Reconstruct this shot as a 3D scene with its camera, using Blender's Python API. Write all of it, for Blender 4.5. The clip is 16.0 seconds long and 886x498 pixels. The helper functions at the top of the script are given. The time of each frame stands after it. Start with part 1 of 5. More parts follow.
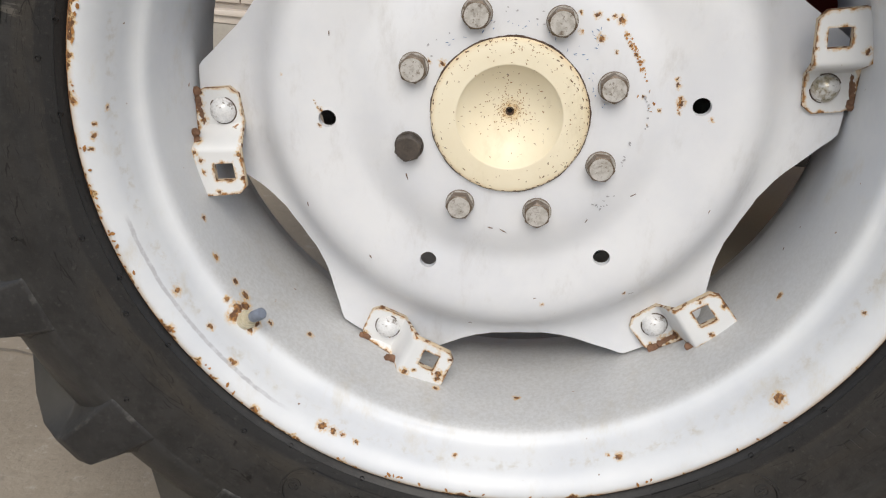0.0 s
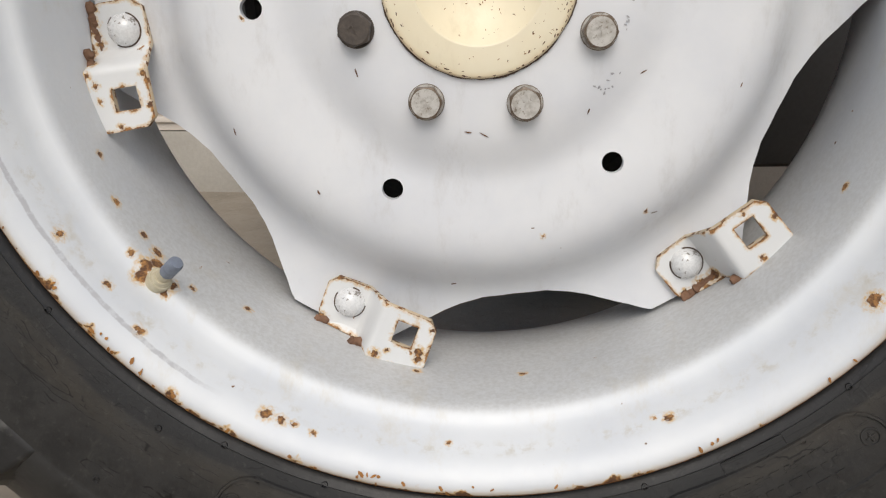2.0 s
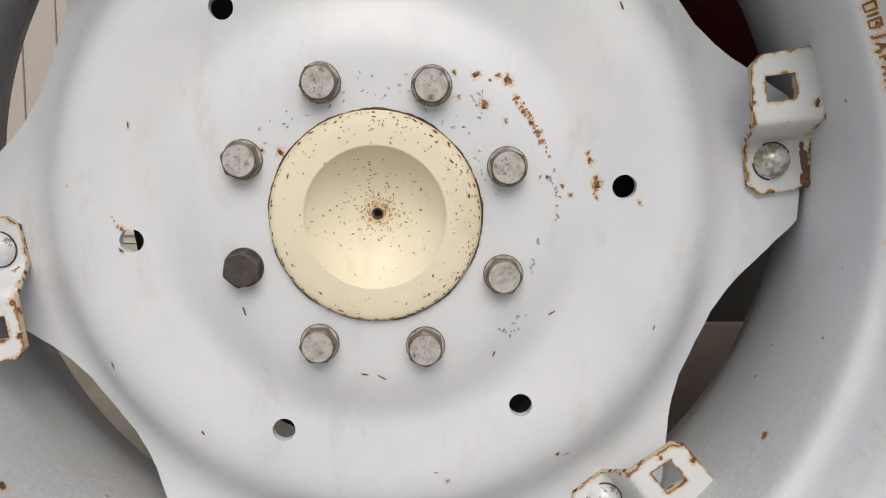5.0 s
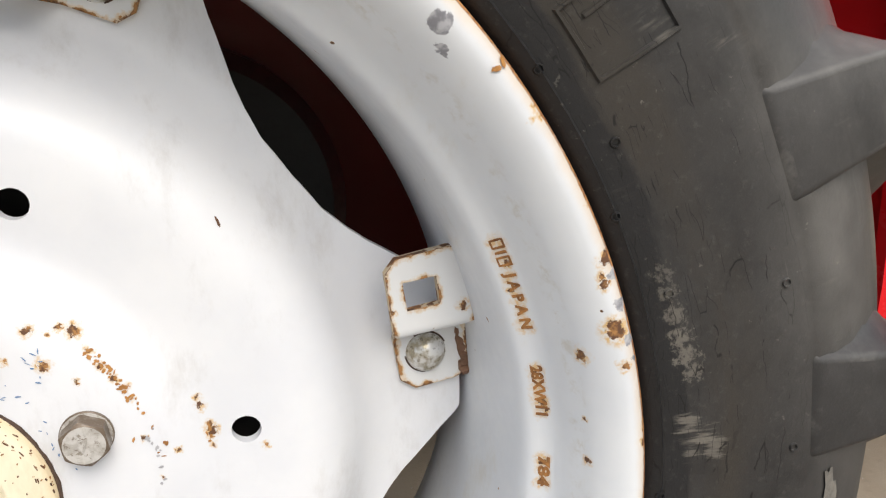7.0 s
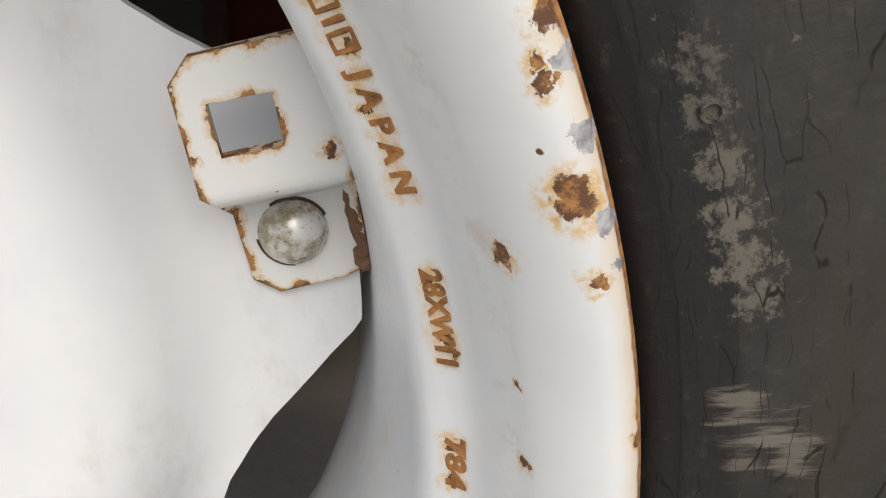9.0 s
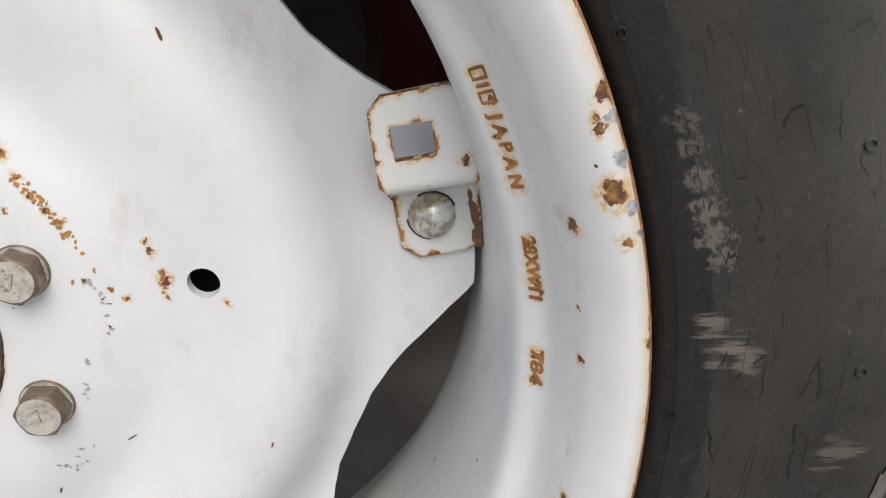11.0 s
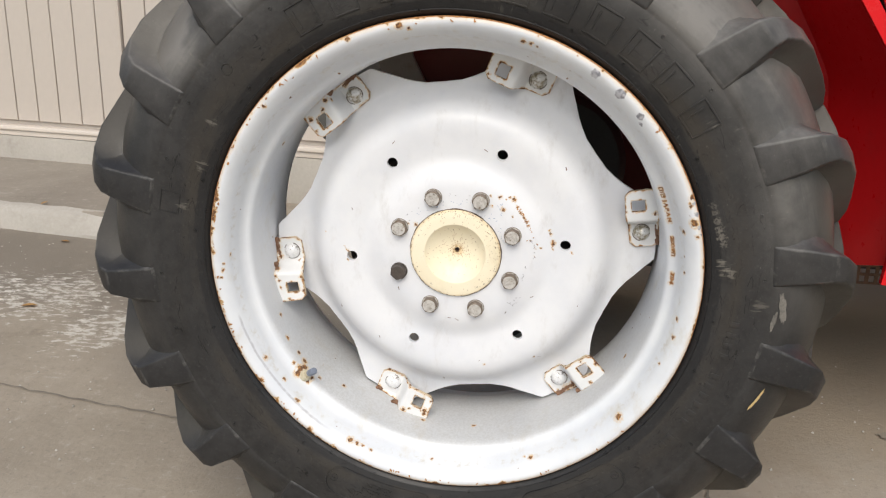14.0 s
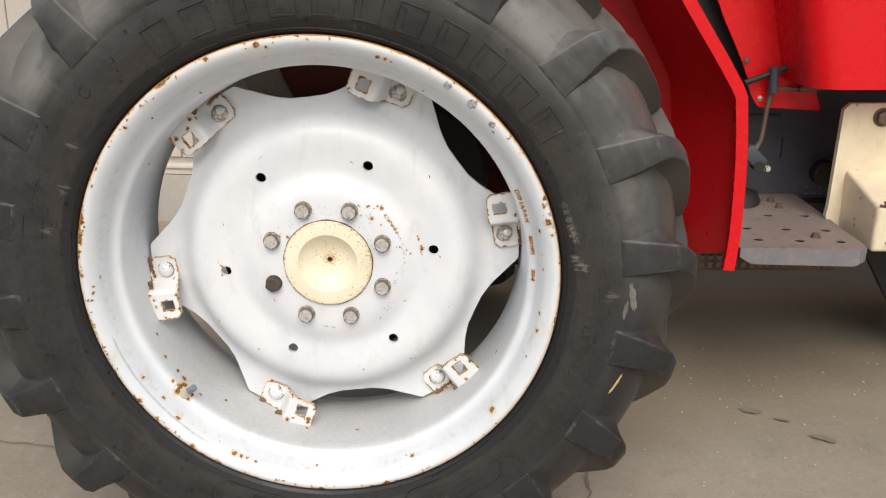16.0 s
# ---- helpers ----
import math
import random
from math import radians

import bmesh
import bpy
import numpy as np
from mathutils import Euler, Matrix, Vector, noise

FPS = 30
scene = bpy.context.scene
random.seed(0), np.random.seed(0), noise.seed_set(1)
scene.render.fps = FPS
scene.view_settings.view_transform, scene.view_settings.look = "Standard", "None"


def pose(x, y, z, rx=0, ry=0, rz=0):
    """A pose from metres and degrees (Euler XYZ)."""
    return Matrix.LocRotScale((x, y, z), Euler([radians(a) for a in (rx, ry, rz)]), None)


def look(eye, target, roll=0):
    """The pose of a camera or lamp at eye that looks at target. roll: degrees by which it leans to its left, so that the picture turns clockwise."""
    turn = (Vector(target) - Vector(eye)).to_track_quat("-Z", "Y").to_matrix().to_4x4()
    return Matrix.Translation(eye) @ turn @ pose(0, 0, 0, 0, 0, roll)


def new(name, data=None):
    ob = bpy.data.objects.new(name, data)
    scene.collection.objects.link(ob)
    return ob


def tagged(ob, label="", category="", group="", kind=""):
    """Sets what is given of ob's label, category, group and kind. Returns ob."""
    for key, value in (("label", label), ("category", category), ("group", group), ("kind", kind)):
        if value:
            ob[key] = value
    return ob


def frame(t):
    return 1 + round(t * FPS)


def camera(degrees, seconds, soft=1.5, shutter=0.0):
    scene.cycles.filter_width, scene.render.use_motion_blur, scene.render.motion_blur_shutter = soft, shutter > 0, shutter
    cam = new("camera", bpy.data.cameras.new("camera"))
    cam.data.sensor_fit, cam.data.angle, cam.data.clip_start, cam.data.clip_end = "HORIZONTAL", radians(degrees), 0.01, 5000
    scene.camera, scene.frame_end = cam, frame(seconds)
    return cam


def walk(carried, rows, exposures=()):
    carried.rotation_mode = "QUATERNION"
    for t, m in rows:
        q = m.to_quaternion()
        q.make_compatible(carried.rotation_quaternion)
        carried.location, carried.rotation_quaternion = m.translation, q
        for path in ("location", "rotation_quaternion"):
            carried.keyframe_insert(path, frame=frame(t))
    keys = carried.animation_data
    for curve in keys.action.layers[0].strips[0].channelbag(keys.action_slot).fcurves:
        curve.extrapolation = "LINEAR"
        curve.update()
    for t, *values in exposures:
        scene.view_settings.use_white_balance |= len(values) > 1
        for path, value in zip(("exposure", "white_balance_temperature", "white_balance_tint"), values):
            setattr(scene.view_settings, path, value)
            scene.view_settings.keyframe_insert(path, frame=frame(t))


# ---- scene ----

cam = camera(56.2, 16.0, 1.2)
PATH = [
    (0, (0.006, -0.792, 0.821), (-0.14, 1.007, -0.04), 3.0),
    (0.5, (0.019, -0.745, 0.66), (-0.071, 1.114, -0.072), 2.0),
    (1, (0.015, -0.736, 0.546), (-0.058, 1.169, -0.056), 0.5),
    (1.5, (0.009, -0.714, 0.544), (-0.071, 1.206, -0.012), -0.0),
    (2, (0.004, -0.679, 0.56), (-0.1, 1.248, 0.037), -1.3),
    (2.5, (0.002, -0.674, 0.577), (-0.121, 1.256, 0.066), -2.2),
    (3, (0.003, -0.657, 0.602), (-0.112, 1.275, 0.099), -1.0),
    (3.5, (-0.002, -0.624, 0.625), (-0.1, 1.318, 0.156), -0.1),
    (3.7, (-0.007, -0.61, 0.639), (-0.097, 1.334, 0.177), -0.0),
    (5.8, (0.09, -0.601, 0.676), (0.23, 1.374, 0.395), -0.4),
    (6, (0.096, -0.581, 0.683), (0.29, 1.386, 0.378), -0.5),
    (6.5, (0.137, -0.534, 0.78), (0.485, 1.381, 0.322), -1.6),
    (7, (0.176, -0.467, 0.855), (0.693, 1.385, 0.303), -1.0),
    (7.5, (0.232, -0.39, 0.829), (0.784, 1.425, 0.197), 1.2),
    (8, (0.277, -0.324, 0.783), (0.768, 1.461, 0.025), 0.5),
    (8.5, (0.302, -0.289, 0.77), (0.721, 1.488, -0.046), -0.6),
    (9, (0.308, -0.267, 0.762), (0.642, 1.518, -0.074), -1.6),
    (9.2, (0.307, -0.264, 0.761), (0.618, 1.525, -0.077), -1.7),
    (11.3, (0.263, -0.484, 0.83), (0.379, 1.355, 0.054), -0.3),
    (11.5, (0.243, -0.564, 0.865), (0.366, 1.284, 0.11), 0.5),
    (12, (0.226, -0.721, 0.925), (0.273, 1.147, 0.213), 0.8),
    (12.5, (0.22, -0.928, 0.988), (0.158, 0.956, 0.32), 1.1),
    (13, (0.212, -1.132, 1.041), (-0.003, 0.755, 0.413), 1.3),
    (13.5, (0.198, -1.232, 1.059), (-0.085, 0.641, 0.418), 0.9),
    (14, (0.185, -1.309, 1.057), (-0.111, 0.557, 0.401), 0.3),
    (14.5, (0.18, -1.357, 1.064), (-0.115, 0.502, 0.387), 0.2),
    (15, (0.197, -1.359, 1.066), (-0.095, 0.504, 0.4), 0.1),
    (15.5, (0.218, -1.348, 1.074), (-0.03, 0.526, 0.42), -0.5),
    (16, (0.24, -1.351, 1.073), (0.181, 0.543, 0.433), -0.5),
]
walk(cam, [(t, look(eye, target, roll)) for t, eye, target, roll in PATH],
     exposures=[(0.0, 0.2, 6900, 10), (2.4, 0.05, 6920, 10), (3.5, -0.07, 6940, 10), (5.8, 0.03, 6880, 10), (6.5, 0.2, 6880, 10), (7.0, 0.64, 6920, 10), (7.8, 0.66, 7000, 10), (9.2, 0.43, 7120, 10), (11.3, 0.3, 6850, 10), (12.5, 0.42, 6850, 10), (16.0, 0.50, 7020, 10)])

# ---- light: open overcast sky in front of the wheel ----
world = bpy.data.worlds.new("sky")
scene.world = world
world.use_nodes = True
wn = world.node_tree
sky = wn.nodes.new("ShaderNodeTexSky")
sky.sky_type = "NISHITA"
sky.sun_disc = False
sky.sun_elevation = radians(47)
sky.sun_rotation = radians(175)
sky.air_density, sky.dust_density, sky.ozone_density = 1.0, 1.5, 1.0
wn.nodes["Background"].inputs["Strength"].default_value = 0.09
wn.links.new(sky.outputs["Color"], wn.nodes["Background"].inputs["Color"])
sun = new("sun", bpy.data.lights.new("sun", "SUN"))
sun.data.energy, sun.data.angle, sun.data.color = 2.1, radians(46), (1.0, 0.985, 0.955)
sun.matrix_world = look((0.3, -4.7, 5.0), (0, 0, 0))

# ---- sizes of the wheel (hub centre above the ground, bolt phases in degrees) ----
HUB = 0.595
CORNER = 6.2          # angle of the first disc corner and its bracket bolt
STUD = 20.9           # angle of the first wheel bolt
MID = 0.032           # middle plane of the wheel


# ---- materials ----
def shader(name):
    m = bpy.data.materials.new(name)
    m.use_nodes = True
    return m, m.node_tree.nodes, m.node_tree.links, m.node_tree.nodes["Principled BSDF"]


def coords(nt, ln, scale=(1, 1, 1), shift=0.0):
    tc = nt.new("ShaderNodeTexCoord")
    mp = nt.new("ShaderNodeMapping")
    mp.inputs["Scale"].default_value = scale
    mp.inputs["Location"].default_value = (shift, shift * 0.7, shift * 1.3)
    ln.new(tc.outputs["Object"], mp.inputs["Vector"])
    return mp.outputs["Vector"]


def noise_tex(nt, ln, vec, scale, detail=4.0, rough=0.55):
    n = nt.new("ShaderNodeTexNoise")
    n.inputs["Scale"].default_value, n.inputs["Detail"].default_value, n.inputs["Roughness"].default_value = scale, detail, rough
    ln.new(vec, n.inputs["Vector"])
    return n.outputs["Fac"]


def span(nt, ln, value, a, b, lo=0.0, hi=1.0):
    n = nt.new("ShaderNodeMapRange")
    n.interpolation_type = "SMOOTHSTEP"
    for k, v in zip(("From Min", "From Max", "To Min", "To Max"), (a, b, lo, hi)):
        n.inputs[k].default_value = v
    ln.new(value, n.inputs["Value"])
    return n.outputs["Result"]


def arith(nt, ln, op, a, b=None):
    n = nt.new("ShaderNodeMath")
    n.operation = op
    for sock, v in zip(n.inputs, (a, b)):
        if v is None:
            continue
        if isinstance(v, (int, float)):
            sock.default_value = v
        else:
            ln.new(v, sock)
    return n.outputs[0]


def blend(nt, ln, fac, a, b):
    n = nt.new("ShaderNodeMix")
    n.data_type = "RGBA"
    if isinstance(fac, (int, float)):
        n.inputs[0].default_value = fac
    else:
        ln.new(fac, n.inputs[0])
    for sock, v in ((n.inputs[6], a), (n.inputs[7], b)):
        if isinstance(v, tuple):
            sock.default_value = (*v, 1)
        else:
            ln.new(v, sock)
    return n.outputs[2]


def bump(nt, ln, height, strength, distance, bsdf, before=None):
    n = nt.new("ShaderNodeBump")
    n.inputs["Strength"].default_value, n.inputs["Distance"].default_value = strength, distance
    ln.new(height, n.inputs["Height"])
    if before is not None:
        ln.new(before, n.inputs["Normal"])
    ln.new(n.outputs["Normal"], bsdf.inputs["Normal"])
    return n.outputs["Normal"]


def surface(name, base, second, rough=0.5, metal=0.0, big=3.0, fine=60.0, amount=0.5, relief=0.15, depth=0.002, dirt=None, dirt_amount=0.5):
    """A worn surface: two colours mixed at a coarse and a fine scale, dirt in patches, fine relief."""
    m, nt, ln, b = shader(name)
    v = coords(nt, ln)
    coarse, grain = noise_tex(nt, ln, v, big, 5), noise_tex(nt, ln, v, fine, 4, 0.65)
    mixed = arith(nt, ln, "ADD", arith(nt, ln, "MULTIPLY", coarse, 0.65), arith(nt, ln, "MULTIPLY", grain, 0.35))
    col = blend(nt, ln, span(nt, ln, mixed, 0.5 - amount / 2, 0.5 + amount / 2), base, second)
    if dirt:
        patch = noise_tex(nt, ln, v, big * 2.7, 6, 0.7)
        col = blend(nt, ln, span(nt, ln, patch, 0.52, 0.75, 0.0, dirt_amount), col, dirt)
    ln.new(col, b.inputs["Base Color"])
    ln.new(span(nt, ln, grain, 0.2, 0.8, max(rough - 0.1, 0.05), min(rough + 0.12, 1)), b.inputs["Roughness"])
    b.inputs["Metallic"].default_value = metal
    bump(nt, ln, grain, relief, depth, b)
    return m


def rim_depth(r):
    """Depth of the rim's inner face at a radius."""
    for (ra, ya), (rb, yb) in zip(RIM_FACE, RIM_FACE[1:]):
        if rb <= r <= ra and ra > rb:
            return ya + (yb - ya) * (ra - r) / max(ra - rb, 1e-6)
    return RIM_FACE[0][1]


def rim_radius(y):
    """Radius of the rim's inner face at a depth behind its lip."""
    for (ra, ya), (rb, yb) in zip(RIM_FACE[7:], RIM_FACE[8:]):
        if ya <= y <= yb:
            return ra + (rb - ra) * (y - ya) / (yb - ya)
    return RIM_FACE[-1][0]


def disc_depth(r):
    knots = [(0.0, -0.0098), (0.112, -0.0098), (0.120, -0.0092), (0.128, -0.0076), (0.136, -0.0050), (0.144, -0.0020), (0.152, 0.0008), (0.160, 0.0022), (0.168, 0.0020), (0.182, -0.0002), (0.205, -0.0014),
             (0.222, 0.0004), (0.236, 0.0075), (0.248, 0.0200), (0.257, 0.0325), (0.266, 0.0420), (0.276, 0.0480), (0.288, 0.0508), (0.34, 0.052)]
    for (ra, ya), (rb, yb) in zip(knots, knots[1:]):
        if r <= rb:
            f = (r - ra) / (rb - ra)
            return ya + (yb - ya) * f
    return knots[-1][1]


def at(r, deg, y):
    return Vector((r * math.cos(radians(deg)), y, r * math.sin(radians(deg))))


def worn_paint(name, base, tint, spots=(), edge=None, chips=(), halos=(), fleck_scale=75, fleck=0.62, rough=0.38, cut=0.0, grime=(0.42, 0.37, 0.29), stain=0.16, well=0.0, seed=0.0, scrape=None):
    """Old gloss paint with rust spots (place, size), bare-metal chips, a rusty outer edge and small flecks."""
    m, nt, ln, b = shader(name)
    here = coords(nt, ln)
    v = coords(nt, ln, (1, 1, 1), seed)
    coarse = noise_tex(nt, ln, v, 9, 5, 0.6)
    fine = noise_tex(nt, ln, v, 120, 4, 0.6)
    col = blend(nt, ln, span(nt, ln, coarse, 0.35, 0.7), base, tint)
    streak = noise_tex(nt, ln, coords(nt, ln, (1.0, 0.6, 0.45)), 22, 7, 0.72)
    col = blend(nt, ln, span(nt, ln, streak, 0.52, 0.8, 0.0, stain), col, grime)
    if well:
        # grey silt settled in the bottom of the well, darkened to paint in shade
        part_xyz = nt.new("ShaderNodeSeparateXYZ")
        ln.new(here, part_xyz.inputs[0])
        rr = arith(nt, ln, "SQRT", arith(nt, ln, "ADD", arith(nt, ln, "POWER", part_xyz.outputs[0], 2.0), arith(nt, ln, "POWER", part_xyz.outputs[2], 2.0)))
        low = span(nt, ln, arith(nt, ln, "ADD", part_xyz.outputs[2], arith(nt, ln, "MULTIPLY", coarse, 0.2)), 0.10, -0.16)
        silt_shade = arith(nt, ln, "MULTIPLY", arith(nt, ln, "MULTIPLY", low, span(nt, ln, rr, 0.346, 0.3375)), span(nt, ln, noise_tex(nt, ln, v, 230, 6, 0.75), 0.35, 0.65, 0.60, 1.0))
        col = blend(nt, ln, arith(nt, ln, "MULTIPLY", silt_shade, well), col, (0.36, 0.35, 0.33))
        # stains along the crease above the well
        crease = span(nt, ln, arith(nt, ln, "ABSOLUTE", arith(nt, ln, "SUBTRACT", rr, 0.3600)), 0.0040, 0.0003)
        col = blend(nt, ln, arith(nt, ln, "MULTIPLY", crease, span(nt, ln, noise_tex(nt, ln, v, 70, 6, 0.72), 0.48, 0.68, 0.0, 0.5)), col, (0.47, 0.42, 0.33))
    # warped coordinates give the spots ragged outlines
    wob = nt.new("ShaderNodeTexNoise")
    wob.inputs["Scale"].default_value, wob.inputs["Detail"].default_value, wob.inputs["Roughness"].default_value = 190, 6, 0.68
    ln.new(v, wob.inputs["Vector"])
    sub = nt.new("ShaderNodeVectorMath")
    sub.operation = "MULTIPLY_ADD"
    ln.new(wob.outputs["Color"], sub.inputs[0])
    sub.inputs[1].default_value = (0.011, 0.011, 0.011)
    shift = nt.new("ShaderNodeVectorMath")
    shift.operation = "SUBTRACT"
    ln.new(here, shift.inputs[0])
    shift.inputs[1].default_value = (0.0055, 0.0055, 0.0055)
    ln.new(shift.outputs[0], sub.inputs[2])

    def nearest(marks):
        best = None
        for place, size in marks:
            d = nt.new("ShaderNodeVectorMath")
            d.operation = "DISTANCE"
            ln.new(sub.outputs[0], d.inputs[0])
            d.inputs[1].default_value = place
            q = arith(nt, ln, "DIVIDE", d.outputs["Value"], size)
            best = q if best is None else arith(nt, ln, "MINIMUM", best, q)
        return best

    rustc = blend(nt, ln, span(nt, ln, noise_tex(nt, ln, v, 190, 5, 0.7), 0.36, 0.56), (0.40, 0.195, 0.065), (0.115, 0.054, 0.028))
    halo, core = None, None
    # scattered small flecks
    fl = span(nt, ln, noise_tex(nt, ln, v, fleck_scale, 3, 0.5), fleck + 0.085, fleck + 0.105)
    halo, core = arith(nt, ln, "MULTIPLY", fl, 0.7), fl
    if edge:
        sep = nt.new("ShaderNodeSeparateXYZ")
        ln.new(here, sep.inputs[0])
        rad = arith(nt, ln, "SQRT", arith(nt, ln, "ADD", arith(nt, ln, "POWER", sep.outputs[0], 2.0), arith(nt, ln, "POWER", sep.outputs[2], 2.0)))
        rag = arith(nt, ln, "ADD", rad, arith(nt, ln, "MULTIPLY", arith(nt, ln, "SUBTRACT", noise_tex(nt, ln, v, 60, 5, 0.65), 0.5), edge[1]))
        rim_core = span(nt, ln, rag, edge[0] + 0.0012, edge[0] + 0.0022)
        rim_halo = span(nt, ln, rag, edge[0] - 0.006, edge[0] + 0.001)
        core = arith(nt, ln, "MAXIMUM", core, rim_core)
        blob = arith(nt, ln, "ADD", rad, arith(nt, ln, "MULTIPLY", arith(nt, ln, "SUBTRACT", noise_tex(nt, ln, v, 48, 4, 0.6), 0.5), edge[2]))
        # the rust bites deepest on the low and rear side of the rim
        low = arith(nt, ln, "SUBTRACT", arith(nt, ln, "MULTIPLY", sep.outputs[0], 0.8), arith(nt, ln, "MULTIPLY", sep.outputs[2], -0.35))
        blob = arith(nt, ln, "ADD", blob, span(nt, ln, low, 0.15, -0.22, -0.0016, 0.0018))
        core = arith(nt, ln, "MAXIMUM", core, span(nt, ln, blob, edge[0] + 0.0042, edge[0] + 0.0056))
        halo = arith(nt, ln, "MAXIMUM", halo, span(nt, ln, blob, edge[0] + 0.0008, edge[0] + 0.0050, 0.0, 0.9))
        halo = arith(nt, ln, "MAXIMUM", halo, arith(nt, ln, "MULTIPLY", rim_halo, 0.4))
        lip = arith(nt, ln, "MULTIPLY", span(nt, ln, rad, edge[0] + 0.0010, edge[0] + 0.0017), span(nt, ln, noise_tex(nt, ln, v, 140, 5, 0.7), 0.34, 0.52, 0.45, 1.0))
    if cut:
        att = nt.new("ShaderNodeAttribute")
        att.attribute_name = "cut_edge"
        ragged = arith(nt, ln, "ADD", att.outputs["Fac"], arith(nt, ln, "MULTIPLY", arith(nt, ln, "SUBTRACT", noise_tex(nt, ln, v, 95, 5, 0.7), 0.455), cut * 9))
        core = arith(nt, ln, "MAXIMUM", core, span(nt, ln, ragged, cut, cut * 0.6))
        halo = arith(nt, ln, "MAXIMUM", halo, span(nt, ln, ragged, cut * 2.6, cut, 0.0, 0.6))
    if halos:
        halo = arith(nt, ln, "MAXIMUM", halo, arith(nt, ln, "MULTIPLY", span(nt, ln, nearest(halos), 1.1, 0.35, 0.0, 0.9), span(nt, ln, noise_tex(nt, ln, v, 330, 5, 0.7), 0.42, 0.60, 0.30, 0.95)))
    if spots:
        near = nearest(spots)
        core = arith(nt, ln, "MAXIMUM", core, span(nt, ln, near, 1.0, 0.82))
        halo = arith(nt, ln, "MAXIMUM", halo, arith(nt, ln, "MULTIPLY", span(nt, ln, near, 2.1, 1.0, 0.0, 1.0), span(nt, ln, noise_tex(nt, ln, v, 300, 5, 0.7), 0.40, 0.60, 0.15, 0.95)))
    col = blend(nt, ln, halo, col, (0.62, 0.40, 0.155))
    col = blend(nt, ln, core, col, rustc)
    if edge:
        col = blend(nt, ln, lip, col, blend(nt, ln, span(nt, ln, noise_tex(nt, ln, v, 260, 4), 0.4, 0.6), (0.50, 0.235, 0.085), (0.30, 0.125, 0.05)))
    bare = None
    if chips:
        bare = span(nt, ln, nearest(chips), 1.0, 0.9)
        metalc = blend(nt, ln, span(nt, ln, noise_tex(nt, ln, v, 180, 4), 0.4, 0.6), (0.46, 0.46, 0.48), (0.22, 0.22, 0.24))
        col = blend(nt, ln, bare, col, metalc)
    if scrape:
        # a grey scrape that follows the rim between two angles
        xyz = nt.new("ShaderNodeSeparateXYZ")
        ln.new(here, xyz.inputs[0])
        out = arith(nt, ln, "SQRT", arith(nt, ln, "ADD", arith(nt, ln, "POWER", xyz.outputs[0], 2.0), arith(nt, ln, "POWER", xyz.outputs[2], 2.0)))
        turn = arith(nt, ln, "ARCTAN2", xyz.outputs[2], xyz.outputs[0])
        off = arith(nt, ln, "ABSOLUTE", arith(nt, ln, "ADD", arith(nt, ln, "SUBTRACT", out, scrape[0]), arith(nt, ln, "MULTIPLY", arith(nt, ln, "SUBTRACT", noise_tex(nt, ln, v, 55, 5, 0.7), 0.5), 0.0028)))
        along = arith(nt, ln, "MULTIPLY", span(nt, ln, turn, radians(scrape[1] - 1), radians(scrape[1] + 2)), span(nt, ln, turn, radians(scrape[2] + 4), radians(scrape[2] - 4)))
        worn = arith(nt, ln, "MULTIPLY", arith(nt, ln, "MULTIPLY", span(nt, ln, off, 0.0016, 0.0008), along), span(nt, ln, noise_tex(nt, ln, v, 120, 5, 0.7), 0.36, 0.56, 0.35, 0.8))
        col = blend(nt, ln, worn, col, (0.42, 0.42, 0.44))
    ln.new(col, b.inputs["Base Color"])
    rg = span(nt, ln, fine, 0.3, 0.7, rough - 0.06, rough + 0.1)
    ln.new(arith(nt, ln, "MAXIMUM", rg, arith(nt, ln, "MULTIPLY", core, 0.85)), b.inputs["Roughness"])
    first = bump(nt, ln, noise_tex(nt, ln, v, 35, 3), 0.06, 0.003, b)
    bump(nt, ln, arith(nt, ln, "SUBTRACT", arith(nt, ln, "MULTIPLY", fine, 0.12), core), 0.45, 0.0008, b, first)
    return m


